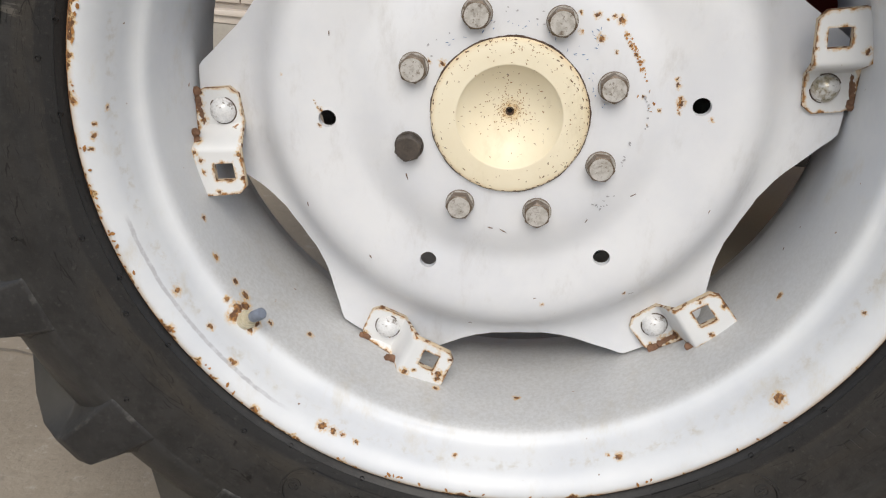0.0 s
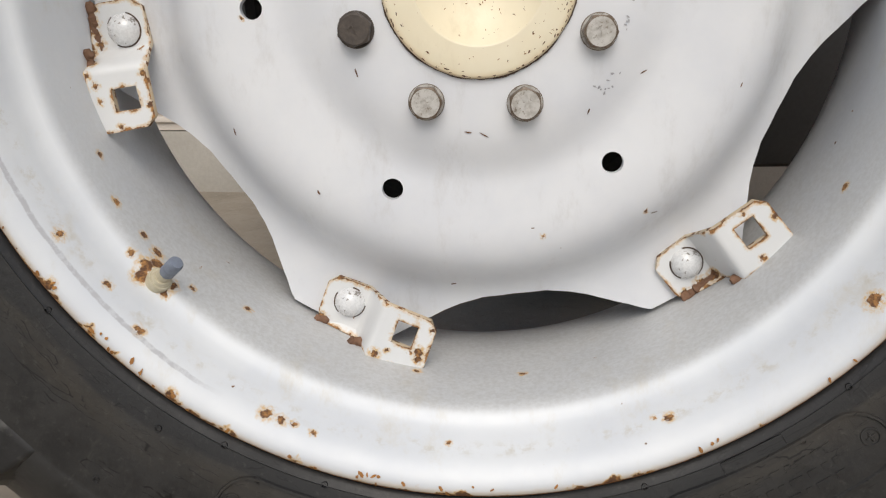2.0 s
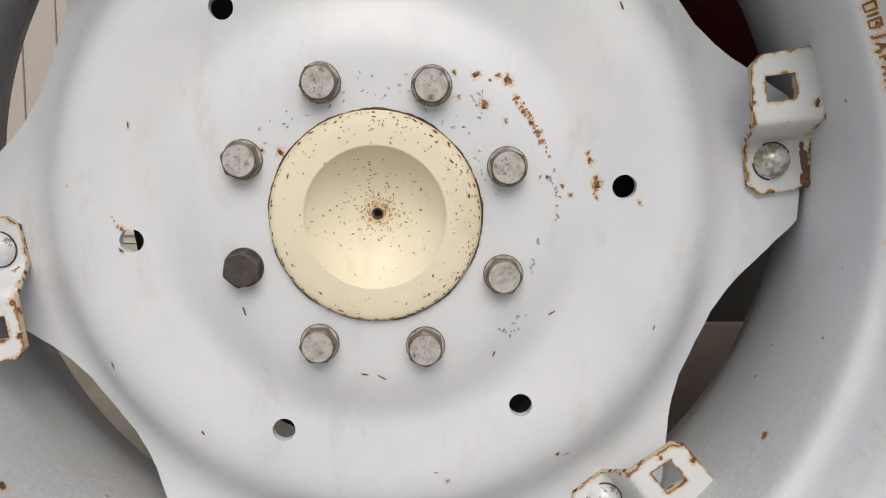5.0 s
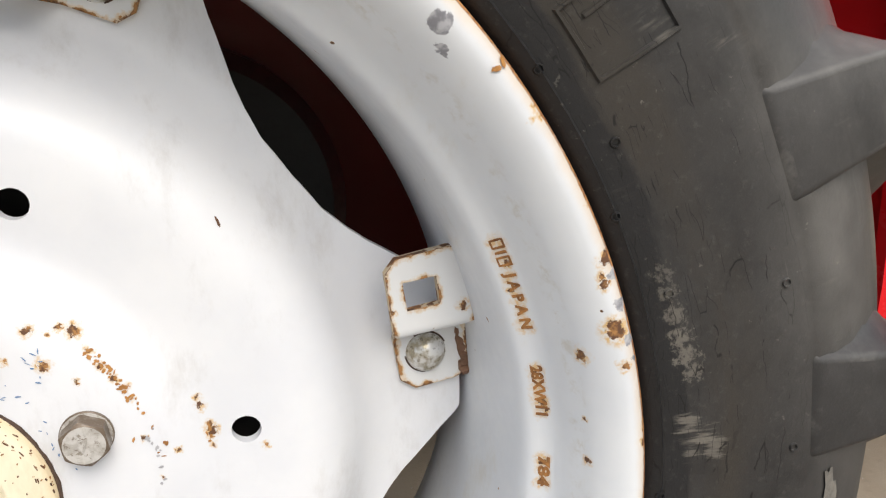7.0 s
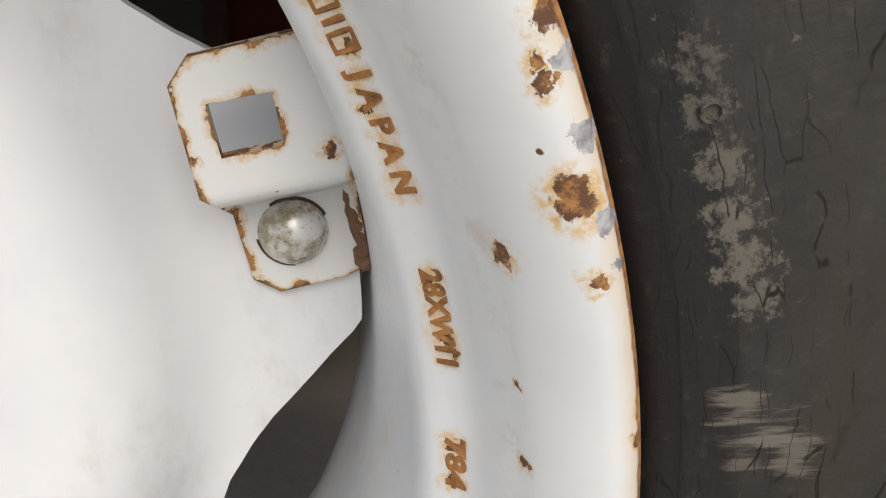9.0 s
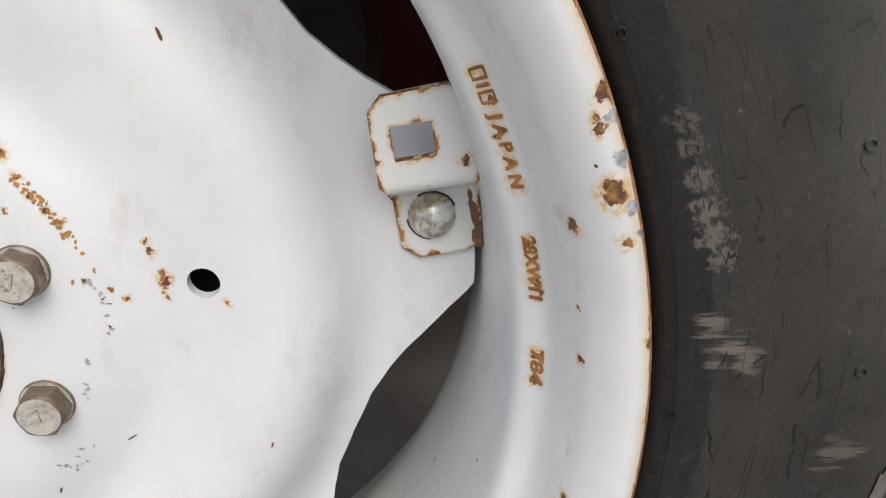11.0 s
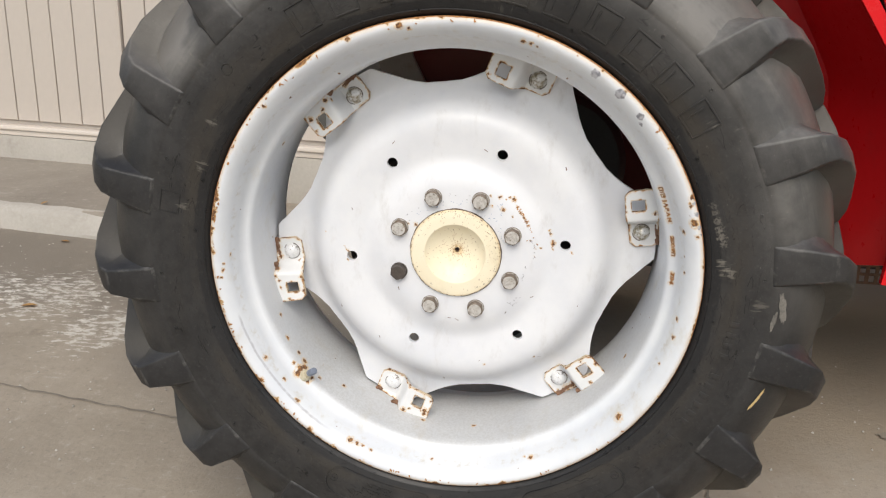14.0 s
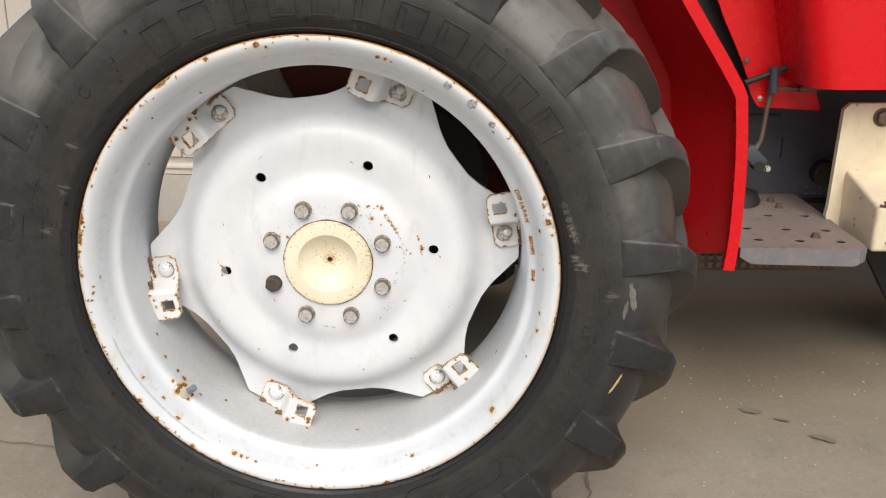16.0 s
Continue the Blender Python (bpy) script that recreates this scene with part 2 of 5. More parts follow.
def rubber(name, low, high, dusty, dust, streak, scuffs=(), cracks=0.0, bead=False):
    """Aged tyre rubber: near black, with dusty stretches painted lighter where it is lit, pale rub marks and short
    cracks that run round the wheel.
    """
    m, nt, ln, b = shader(name)
    geo, sub = nt.new("ShaderNodeNewGeometry"), nt.new("ShaderNodeVectorMath")
    sub.operation = "SUBTRACT"
    ln.new(geo.outputs["Position"], sub.inputs[0])
    sub.inputs[1].default_value = (0, 0, HUB)
    v = sub.outputs[0]
    sep = nt.new("ShaderNodeSeparateXYZ")
    ln.new(v, sep.inputs[0])
    rad = arith(nt, ln, "SQRT", arith(nt, ln, "ADD", arith(nt, ln, "POWER", sep.outputs[0], 2.0), arith(nt, ln, "POWER", sep.outputs[2], 2.0)))
    turn = arith(nt, ln, "MULTIPLY", arith(nt, ln, "ARCTAN2", sep.outputs[2], sep.outputs[0]), 0.46)

    def polar(along, across):
        c = nt.new("ShaderNodeCombineXYZ")
        ln.new(arith(nt, ln, "MULTIPLY", turn, along), c.inputs[0])
        ln.new(arith(nt, ln, "MULTIPLY", rad, across), c.inputs[1])
        ln.new(arith(nt, ln, "MULTIPLY", sep.outputs[1], across), c.inputs[2])
        return c.outputs[0]

    def close(place, size, a, c):
        d = nt.new("ShaderNodeVectorMath")
        d.operation = "DISTANCE"
        ln.new(v, d.inputs[0])
        d.inputs[1].default_value = place
        return span(nt, ln, arith(nt, ln, "DIVIDE", d.outputs["Value"], size), a, c)

    coarse, grain = noise_tex(nt, ln, v, 7, 6, 0.6), noise_tex(nt, ln, v, 190, 5, 0.75)
    cloud, wisp = noise_tex(nt, ln, v, 10, 8, 0.58), noise_tex(nt, ln, polar(7, 42), 1.0, 6, 0.65)
    col = blend(nt, ln, span(nt, ln, coarse, 0.3, 0.7), low, high)
    # fine mottling of the old skin
    col = blend(nt, ln, span(nt, ln, noise_tex(nt, ln, v, 48, 6, 0.7), 0.42, 0.66, 0.0, 0.55), col, (0.0085, 0.0084, 0.0088))
    # dusty stretches; their placing also paints the tyre brighter at the lit top
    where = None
    for place, size in LIT_DUST:
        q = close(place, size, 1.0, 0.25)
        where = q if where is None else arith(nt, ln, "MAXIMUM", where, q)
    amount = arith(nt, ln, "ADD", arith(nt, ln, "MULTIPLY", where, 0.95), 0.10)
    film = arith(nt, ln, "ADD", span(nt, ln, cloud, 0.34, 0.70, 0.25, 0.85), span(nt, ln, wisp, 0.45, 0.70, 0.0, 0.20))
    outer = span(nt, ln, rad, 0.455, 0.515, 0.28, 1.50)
    # dust on faces that look up, strengthened to paint in light from above
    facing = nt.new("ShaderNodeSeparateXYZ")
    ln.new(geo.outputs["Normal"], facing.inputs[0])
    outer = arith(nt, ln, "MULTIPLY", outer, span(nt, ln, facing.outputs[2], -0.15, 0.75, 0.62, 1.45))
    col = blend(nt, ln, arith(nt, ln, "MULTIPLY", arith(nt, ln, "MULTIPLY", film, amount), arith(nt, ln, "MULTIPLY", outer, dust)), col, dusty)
    # muddy brown between the bars, towards the middle of the tread, ground bounce painted in
    reach = arith(nt, ln, "ADD", sep.outputs[1], arith(nt, ln, "MULTIPLY", arith(nt, ln, "SUBTRACT", cloud, 0.5), 0.05))
    col = blend(nt, ln, arith(nt, ln, "MULTIPLY", span(nt, ln, reach, -0.116, -0.070, 0.0, 0.50), span(nt, ln, rad, 0.51, 0.55)), col, (0.088, 0.078, 0.062))
    if bead:
        ragged = arith(nt, ln, "ADD", rad, arith(nt, ln, "MULTIPLY", arith(nt, ln, "SUBTRACT", noise_tex(nt, ln, polar(9, 60), 1.0, 5, 0.6), 0.5), 0.030))
        brown = arith(nt, ln, "MULTIPLY", span(nt, ln, ragged, 0.470, 0.425), span(nt, ln, noise_tex(nt, ln, polar(5, 24), 1.0, 6, 0.6), 0.38, 0.66, 0.0, 0.75))
        col = blend(nt, ln, brown, col, (0.040, 0.034, 0.027))
        col = blend(nt, ln, span(nt, ln, ragged, 0.4150, 0.4085, 0.0, 0.88), col, (0.0130, 0.0130, 0.0140))
    rub = noise_tex(nt, ln, polar(240, 30), 1.0, 5, 0.65)
    patch = span(nt, ln, noise_tex(nt, ln, v, 13, 4, 0.6), 0.58, 0.72)
    grazed = noise_tex(nt, ln, polar(260, 330), 1.0, 6, 0.75)
    fleck = arith(nt, ln, "MULTIPLY", arith(nt, ln, "MULTIPLY", span(nt, ln, rub, 0.50, 0.72), patch), amount)
    for place, size, how in scuffs:
        near = close(place, size, 1.15, 0.0)
        ragged = span(nt, ln, arith(nt, ln, "ADD", grazed if how < 0 else rub, arith(nt, ln, "MULTIPLY", near, 0.27)), 0.62, 0.78, 0.0, abs(how))
        fleck = arith(nt, ln, "MAXIMUM", fleck, arith(nt, ln, "MULTIPLY", ragged, span(nt, ln, near, 0.0, 0.25)))
    col = blend(nt, ln, arith(nt, ln, "MULTIPLY", fleck, streak), col, (0.185, 0.168, 0.142))
    speck = arith(nt, ln, "MULTIPLY", span(nt, ln, noise_tex(nt, ln, v, 240, 3, 0.6), 0.68, 0.74), span(nt, ln, cloud, 0.48, 0.62, 0.0, 0.5))
    hair = arith(nt, ln, "MULTIPLY", span(nt, ln, noise_tex(nt, ln, polar(16, 420), 1.0, 4, 0.6), 0.66, 0.74), span(nt, ln, coarse, 0.50, 0.64, 0.0, 0.22))
    col = blend(nt, ln, arith(nt, ln, "MULTIPLY", arith(nt, ln, "MAXIMUM", speck, hair), amount), col, (0.26, 0.24, 0.21))
    col = blend(nt, ln, span(nt, ln, grain, 0.54, 0.74, 0.0, 0.16), col, (0.15, 0.142, 0.13))
    # worn lug edges, paled to serve as painted edge highlights too
    att = nt.new("ShaderNodeAttribute")
    att.attribute_name = "worn"
    worn_highlight = arith(nt, ln, "MULTIPLY", att.outputs["Fac"], span(nt, ln, noise_tex(nt, ln, v, 45, 5, 0.7), 0.48, 0.70, 0.0, 0.55))
    col = blend(nt, ln, worn_highlight, col, (0.12, 0.115, 0.106))
    # short cracks
    vor = nt.new("ShaderNodeTexVoronoi")
    vor.feature = "DISTANCE_TO_EDGE"
    vor.inputs["Scale"].default_value = 1.0
    warp = nt.new("ShaderNodeTexNoise")
    warp.inputs["Scale"].default_value = 70
    ln.new(v, warp.inputs["Vector"])
    mixv = nt.new("ShaderNodeVectorMath")
    mixv.operation = "MULTIPLY_ADD"
    ln.new(warp.outputs["Color"], mixv.inputs[0])
    mixv.inputs[1].default_value = (0.25, 0.45, 0.1)
    ln.new(polar(8, 85), mixv.inputs[2])
    ln.new(mixv.outputs[0], vor.inputs["Vector"])
    some = span(nt, ln, noise_tex(nt, ln, v, 38, 3), 0.52, 0.56, 0.0, cracks)
    crack = arith(nt, ln, "MULTIPLY", arith(nt, ln, "MULTIPLY", span(nt, ln, vor.outputs["Distance"], 0.016, 0.005), some), span(nt, ln, rad, 0.49, 0.46))
    hairline = nt.new("ShaderNodeTexVoronoi")
    hairline.feature = "DISTANCE_TO_EDGE"
    hairline.inputs["Scale"].default_value = 2.1
    ln.new(mixv.outputs[0], hairline.inputs["Vector"])
    few = span(nt, ln, noise_tex(nt, ln, v, 62, 3), 0.50, 0.56, 0.0, cracks)
    crack = arith(nt, ln, "MAXIMUM", crack, arith(nt, ln, "MULTIPLY", arith(nt, ln, "MULTIPLY", span(nt, ln, hairline.outputs["Distance"], 0.020, 0.007), few), span(nt, ln, rad, 0.45, 0.42)))
    col = blend(nt, ln, crack, col, (0.005, 0.0048, 0.0046))
    ln.new(col, b.inputs["Base Color"])
    ln.new(span(nt, ln, cloud, 0.3, 0.75, 0.40, 0.62), b.inputs["Roughness"])
    b.inputs["Specular IOR Level"].default_value = 0.40
    first = bump(nt, ln, arith(nt, ln, "ADD", grain, arith(nt, ln, "MULTIPLY", rub, 0.8)), 0.32, 0.0010, b)
    bump(nt, ln, crack, -0.6, 0.0012, b, first)
    return m


RIM_FACE = [(0.3882, -0.1030), (0.3893, -0.1055), (0.3888, -0.1085), (0.3862, -0.1108), (0.3822, -0.1118), (0.3780, -0.1108), (0.3735, -0.1080), (0.3695, -0.1045),
            (0.3660, -0.1005), (0.3632, -0.0960), (0.3616, -0.0915), (0.3600, -0.0872), (0.3574, -0.0815), (0.3556, -0.0745), (0.3532, -0.0680), (0.3500, -0.0635), (0.3460, -0.0608),
            (0.3425, -0.0588), (0.3402, -0.0555), (0.3387, -0.0500), (0.3377, -0.0400), (0.3368, -0.0250), (0.3360, -0.0100)]
RIM_SPOTS = [(0.380, 15.6, 9), (0.3637, 13.4, 5.5), (0.381, 12.4, 4), (0.3808, 19.6, 4), (0.3800, 20.3, 3.5), (0.3855, 21.5, 6), (0.362, 2.9, 4), (0.3622, 7.0, 2.5), (0.3656, -39.6, 9), (0.3645, -117.4, 7.5),
             (0.3645, -115.4, 6), (0.3640, -113.8, 4), (0.3635, -21.8, 4), (0.3647, -13.7, 5), (0.3622, -9.2, 5), (0.3606, -66.6, 5.5), (0.3590, -68.4, 3), (0.3814, 100.6, 8),
             (0.375, 98.7, 4.5), (0.384, 112.5, 6), (0.3714, 73.3, 6), (0.372, 71.5, 5), (0.371, 69.9, 3), (0.378, 138, 5), (0.384, 178, 6), (0.362, 179.4, 3.5),
             (0.372, -177, 4), (0.370, -178.6, 3), (0.375, -175.2, 3.5), (0.3645, -111.2, 4), (0.3620, -150.2, 6.5), (0.3604, -142.15, 5), (0.358, -94.4, 3.5), (0.3640, -135.9, 5), (0.3645, -135.3, 5), (0.3835, -146, 7), (0.384, -128, 7),
             (0.3495, 21.6, 4), (0.349, 7.0, 4.5), (0.351, 6.2, 3), (0.347, 18.8, 3), (0.348, 16.6, 3), (0.348, 10.2, 3), (0.348, 0.6, 3), (0.348, -1.5, 3)]
WELL_SPOTS = [(-141.5, -0.0378, 6), (-143.6, -0.0592, 3.5), (-140.4, -0.063, 7), (-141.0, -0.058, 7.5), (-140.3, -0.049, 7.5), (-136.8, -0.0545, 5.5), (-136.9, -0.061, 4.5), (-134.6, -0.0396, 3.5), (-144.5, -0.035, 4), (-150.3, -0.0375, 4.5), (-127, -0.01, 4), (-100, 0.0, 4), (-84, 0.001, 4), (148.4, -0.02, 4), (-30, -0.01, 4), (-157, -0.02, 3.5)]
STAMPS = [(23.6, 6), (22.6, 5), (21.8, 6), (20.2, 5), (18.8, 5), (17.7, 5), (16.5, 5), (15.1, 6), (10.4, 5), (9.5, 5), (8.5, 5), (7.2, 6), (6.0, 5), (0.8, 5), (-0.5, 5), (-1.8, 5)]
paint_rim = worn_paint("weathered white rim paint", (0.70, 0.72, 0.74), (0.63, 0.655, 0.69), stain=0.5, grime=(0.50, 0.42, 0.27), well=0.62, fleck=0.66,
                       spots=[(at(r, a, rim_depth(r)), s * 0.00062) for r, a, s in RIM_SPOTS] + [(at(rim_radius(y), a, y), s * 0.0008) for a, y, s in WELL_SPOTS],
                       halos=[(at(0.348, a, rim_depth(0.348)), s * 0.00125) for a, s in STAMPS],
                       chips=[(at(0.377, 56.2, -0.1105), 0.0075), (at(0.377, 49.3, -0.1105), 0.0085), (at(0.376, 42.8, -0.110), 0.0060),
                              (at(0.370, 41.2, -0.1045), 0.0035), (at(0.3855, 14.4, -0.1108), 0.0035), (at(0.3855, 17.6, -0.1108), 0.0040), (at(0.3862, 20.0, -0.1108), 0.0035), (at(0.3862, 12.8, -0.1108), 0.0022)],
                       edge=(0.3862, 0.006, 0.050), scrape=(0.3668, -164, -126))
DISC_SPOTS = [(0.1238, 53.9, 5), (0.116, 60.6, 3.5), (0.1351, 45.3, 6.5), (0.1325, 48.4, 4), (0.1026, 54.9, 3), (0.111, 45.4, 6), (0.116, 35.9, 2.5), (0.1314, 39.7, 4.5), (0.1301, 34.7, 4), (0.1309, 30.3, 4), (0.1319, 26.6, 3.5),
              (0.1313, 22.9, 2.5), (0.1611, 15.8, 3.5), (0.1606, 13.7, 4.5), (0.1619, 8.9, 5), (0.1634, 7.4, 6), (0.1624, 4.2, 3.5), (0.1922, 2.4, 4), (0.0813, 145.5, 5), (0.0928, 149.6, 4), (0.1279, 12.2, 2.5), (0.1427, 5.6, 3), (0.132, -0.4, 2.5),
              (0.1885, -176.7, 3), (0.1905, -177.6, 2.4), (0.1925, -178.4, 1.8), (0.1945, -179.3, 1.4), (0.230, 174.8, 2.4), (0.1915, -171.8, 3), (0.235, -54, 3.5), (0.215, -76, 3.5), (0.127, 50, 2.5)]
paint_disc = worn_paint("weathered white disc paint", (0.745, 0.755, 0.775), (0.68, 0.695, 0.73),
                        spots=[(at(r, a, disc_depth(r)), s * 0.0005) for r, a, s in DISC_SPOTS], fleck=0.70, fleck_scale=110, rough=0.36, stain=0.55, grime=(0.47, 0.45, 0.43))
# rust spots of each bracket: along the plate, radius, depth, size
BRACKET_SPOTS = [[(0.043, 0.3285, 0.008, 5), (0.048, 0.2825, 0.008, 3.2), (0.030, 0.331, 0.015, 3)],
                 [(0.080, 0.2845, 0.008, 6), (0.075, 0.289, 0.008, 4), (0.071, 0.331, 0.008, 3), (0.020, 0.329, 0.035, 4)],
                 [(0.034, 0.329, 0.008, 6), (0.029, 0.324, 0.016, 5), (0.047, 0.319, 0.008, 4.5), (0.074, 0.317, 0.008, 6), (0.080, 0.329, 0.008, 4), (0.002, 0.331, 0.046, 6), (0.078, 0.296, 0.008, 4)],
                 [(0.043, 0.326, 0.008, 4.5), (0.056, 0.325, 0.008, 4), (0.064, 0.284, 0.008, 4.5), (0.079, 0.312, 0.008, 4), (0.024, 0.331, 0.020, 7), (0.010, 0.331, 0.046, 6), (0.002, 0.332, 0.046, 5), (-0.010, 0.332, 0.046, 6), (-0.020, 0.330, 0.046, 5), (0.034, 0.332, 0.008, 5), (0.038, 0.284, 0.008, 5)],
                 [(0.074, 0.3135, 0.008, 7), (0.076, 0.320, 0.008, 6), (0.038, 0.330, 0.008, 6.5), (0.047, 0.323, 0.008, 3.5), (0.078, 0.290, 0.008, 4), (-0.020, 0.331, 0.046, 6)],
                 [(0.053, 0.328, 0.008, 4.5), (0.060, 0.286, 0.008, 4), (0.080, 0.303, 0.008, 4.5), (0.0, 0.331, 0.046, 8), (0.014, 0.331, 0.044, 8), (-0.016, 0.331, 0.046, 6)]]
paint_brackets = [worn_paint("chipped white bracket paint", (0.745, 0.75, 0.75), (0.68, 0.69, 0.695), fleck=0.64, rough=0.42, stain=0.3, cut=0.0016, seed=1.7 * k,
                             spots=[(Vector((r, y, u)), size * 0.0006) for u, r, y, size in marks]) for k, marks in enumerate(BRACKET_SPOTS)]
edge_rust = worn_paint("rusty plate edge", (0.62, 0.55, 0.45), (0.50, 0.36, 0.20), fleck=0.42, fleck_scale=95, rough=0.6, stain=0.6, grime=(0.42, 0.22, 0.08))
paint_cap = worn_paint("cream hub paint", (0.86, 0.785, 0.605), (0.82, 0.73, 0.54), fleck=0.62, fleck_scale=300, rough=0.42, grime=(0.40, 0.30, 0.14), stain=0.35,
                       spots=[(at(0.001, 0, 0.008), 0.0035)], halos=[(at(0.001, 40, 0.0095), 0.013)],
                       edge=(0.0764, 0.006, 0.0))
# pale scuffs on the sidewall: radius, angle, size, strength (negative: grazed, not streaked)
SCUFFS = [(0.4105, 18.6, 9, -0.5), (0.4110, 17.0, 9, -0.6), (0.4118, 15.2, 10, -0.7), (0.4130, 13.4, 11, -0.8), (0.4142, 11.8, 11, -0.8), (0.4165, 10.4, 10, -0.7), (0.413, 6.2, 12, 0.8), (0.420, 5.0, 13, 0.9), (0.426, 4.0, 11, 0.7),
          (0.413, 4.0, 9, 0.6), (0.420, 158, 14, 0.5), (0.448, -63, 10, 0.9), (0.433, 168, 14, 0.5), (0.428, 148, 12, 0.6), (0.47, -2, 16, 0.5)]
# centres and sizes of the dust, set to paint the brighter upper side
LIT_DUST = [((0.52, -0.1, 0.29), 0.40), ((0.42, -0.1, 0.44), 0.56), ((0.05, -0.1, 0.56), 0.44), ((-0.42, -0.1, 0.42), 0.22)]
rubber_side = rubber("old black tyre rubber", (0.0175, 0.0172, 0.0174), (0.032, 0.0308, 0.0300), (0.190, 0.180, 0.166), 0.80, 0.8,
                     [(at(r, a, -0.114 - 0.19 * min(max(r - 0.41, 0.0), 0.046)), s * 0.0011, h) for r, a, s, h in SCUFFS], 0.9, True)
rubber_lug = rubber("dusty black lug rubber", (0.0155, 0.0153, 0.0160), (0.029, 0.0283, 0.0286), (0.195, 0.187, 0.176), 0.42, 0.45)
blue_mat = surface("blue paint smear", (0.06, 0.16, 0.36), (0.16, 0.26, 0.42), 0.5, 0, 60, 400)
fleck_mat = surface("bare grey metal fleck", (0.30, 0.30, 0.32), (0.48, 0.48, 0.50), 0.5, 0.1, 60, 400)
cap_rust = surface("orange cap rust", (0.40, 0.21, 0.08), (0.22, 0.11, 0.05), 0.85, 0, 90, 400)
stamp_rust = surface("dark stamped rust", (0.42, 0.19, 0.055), (0.16, 0.065, 0.022), 0.85, 0, 90, 400, 0.3, 0.4, 0.001)
rust_mat = surface("orange stamped rust", (0.48, 0.23, 0.065), (0.24, 0.10, 0.03), 0.85, 0, 60, 400, 0.4, 0.4, 0.001)
seam_rust = surface("dark brown seam rust", (0.105, 0.062, 0.040), (0.05, 0.030, 0.022), 0.85, 0, 60, 300, 0.4, 0.5, 0.001)
weld_rust = surface("brown weld rust", (0.235, 0.125, 0.075), (0.14, 0.075, 0.045), 0.85, 0, 70, 300, 0.4, 0.6, 0.0015)
dark_rust = surface("dark weld rust", (0.17, 0.075, 0.035), (0.07, 0.035, 0.02), 0.85, 0, 40, 300, 0.4, 0.5, 0.001)


grille_rust = surface("dusty brown grille rust", (0.16, 0.085, 0.05), (0.10, 0.055, 0.035), 0.85, 0, 40, 300, 0.4, 0.4, 0.001)


def bolt_paint(name, face, face_dark, flank):
    """Silver paint on a bolt's end, worn to rust on its flanks and in patches."""
    m, nt, ln, b = shader(name)
    v = coords(nt, ln)
    info = nt.new("ShaderNodeObjectInfo")
    add = nt.new("ShaderNodeVectorMath")
    ln.new(v, add.inputs[0])
    ln.new(info.outputs["Random"], add.inputs[1])
    v = add.outputs[0]
    geo, sep = nt.new("ShaderNodeNewGeometry"), nt.new("ShaderNodeSeparateXYZ")
    ln.new(geo.outputs["True Normal"], sep.inputs[0])
    patch, grain = noise_tex(nt, ln, v, 130, 5, 0.65), noise_tex(nt, ln, v, 420, 4, 0.6)
    col = blend(nt, ln, span(nt, ln, patch, 0.42, 0.60), face, face_dark)
    worn = arith(nt, ln, "MULTIPLY", span(nt, ln, arith(nt, ln, "ABSOLUTE", sep.outputs[1]), 0.985, 0.86), span(nt, ln, patch, 0.30, 0.52, 0.75, 1.0))
    col = blend(nt, ln, arith(nt, ln, "MAXIMUM", worn, span(nt, ln, patch, 0.60, 0.68, 0.0, 0.85)), col, flank)
    pits = span(nt, ln, noise_tex(nt, ln, v, 290, 5, 0.7), 0.56, 0.64, 0.0, 0.8)
    col = blend(nt, ln, pits, col, (0.20, 0.165, 0.125))
    ln.new(col, b.inputs["Base Color"])
    b.inputs["Roughness"].default_value = 0.42
    b.inputs["Metallic"].default_value = 0.15
    bump(nt, ln, grain, 0.25, 0.0008, b)
    return m


bolt_steel = bolt_paint("silver painted bolt", (0.56, 0.54, 0.51), (0.42, 0.395, 0.36), (0.13, 0.092, 0.062))
bolt_dark = surface("oxidised brown bolt", (0.11, 0.09, 0.075), (0.06, 0.05, 0.045), 0.6, 0.3, 60, 320, 0.4, 0.3, 0.001)
dome_steel = surface("chipped dome bolt paint", (0.73, 0.735, 0.74), (0.27, 0.25, 0.23), 0.27, 0.05, 105, 420, 0.06, 0.15, 0.0006)
ramp = [n for n in dome_steel.node_tree.nodes if n.type == "MAP_RANGE"][0]
ramp.inputs["From Min"].default_value, ramp.inputs["From Max"].default_value = 0.575, 0.60
dome_worn = surface("dome bolt worn to bronze", (0.34, 0.30, 0.22), (0.72, 0.72, 0.71), 0.30, 0.35, 75, 260, 0.16, 0.2, 0.0008)
valve_paint = surface("grubby cream valve paint", (0.60, 0.55, 0.42), (0.42, 0.37, 0.26), 0.5, 0.1, 60, 300, 0.4, 0.3, 0.001)
brass = surface("dull brass valve", (0.62, 0.56, 0.38), (0.46, 0.40, 0.27), 0.4, 0.6, 40, 200)
cap_plastic = surface("grey blue valve cap", (0.20, 0.23, 0.29), (0.13, 0.15, 0.19), 0.5, 0, 60, 300)
red_paint = surface("red tractor paint", (0.70, 0.011, 0.017), (0.64, 0.010, 0.015), 0.24, 0, 4, 60, 0.8, 0.015, 0.001, (0.42, 0.04, 0.035), 0.15)
red_inner = surface("dusty red fender paint", (0.72, 0.015, 0.020), (0.66, 0.014, 0.018), 0.34, 0, 4, 60, 0.8, 0.02, 0.001, (0.34, 0.04, 0.035), 0.2)
red_shaded = surface("grimy dark red paint with painted shade", (0.50, 0.004, 0.008), (0.44, 0.004, 0.007), 0.40, 0, 5, 60, 0.7, 0.02, 0.001, (0.25, 0.022, 0.02), 0.25)
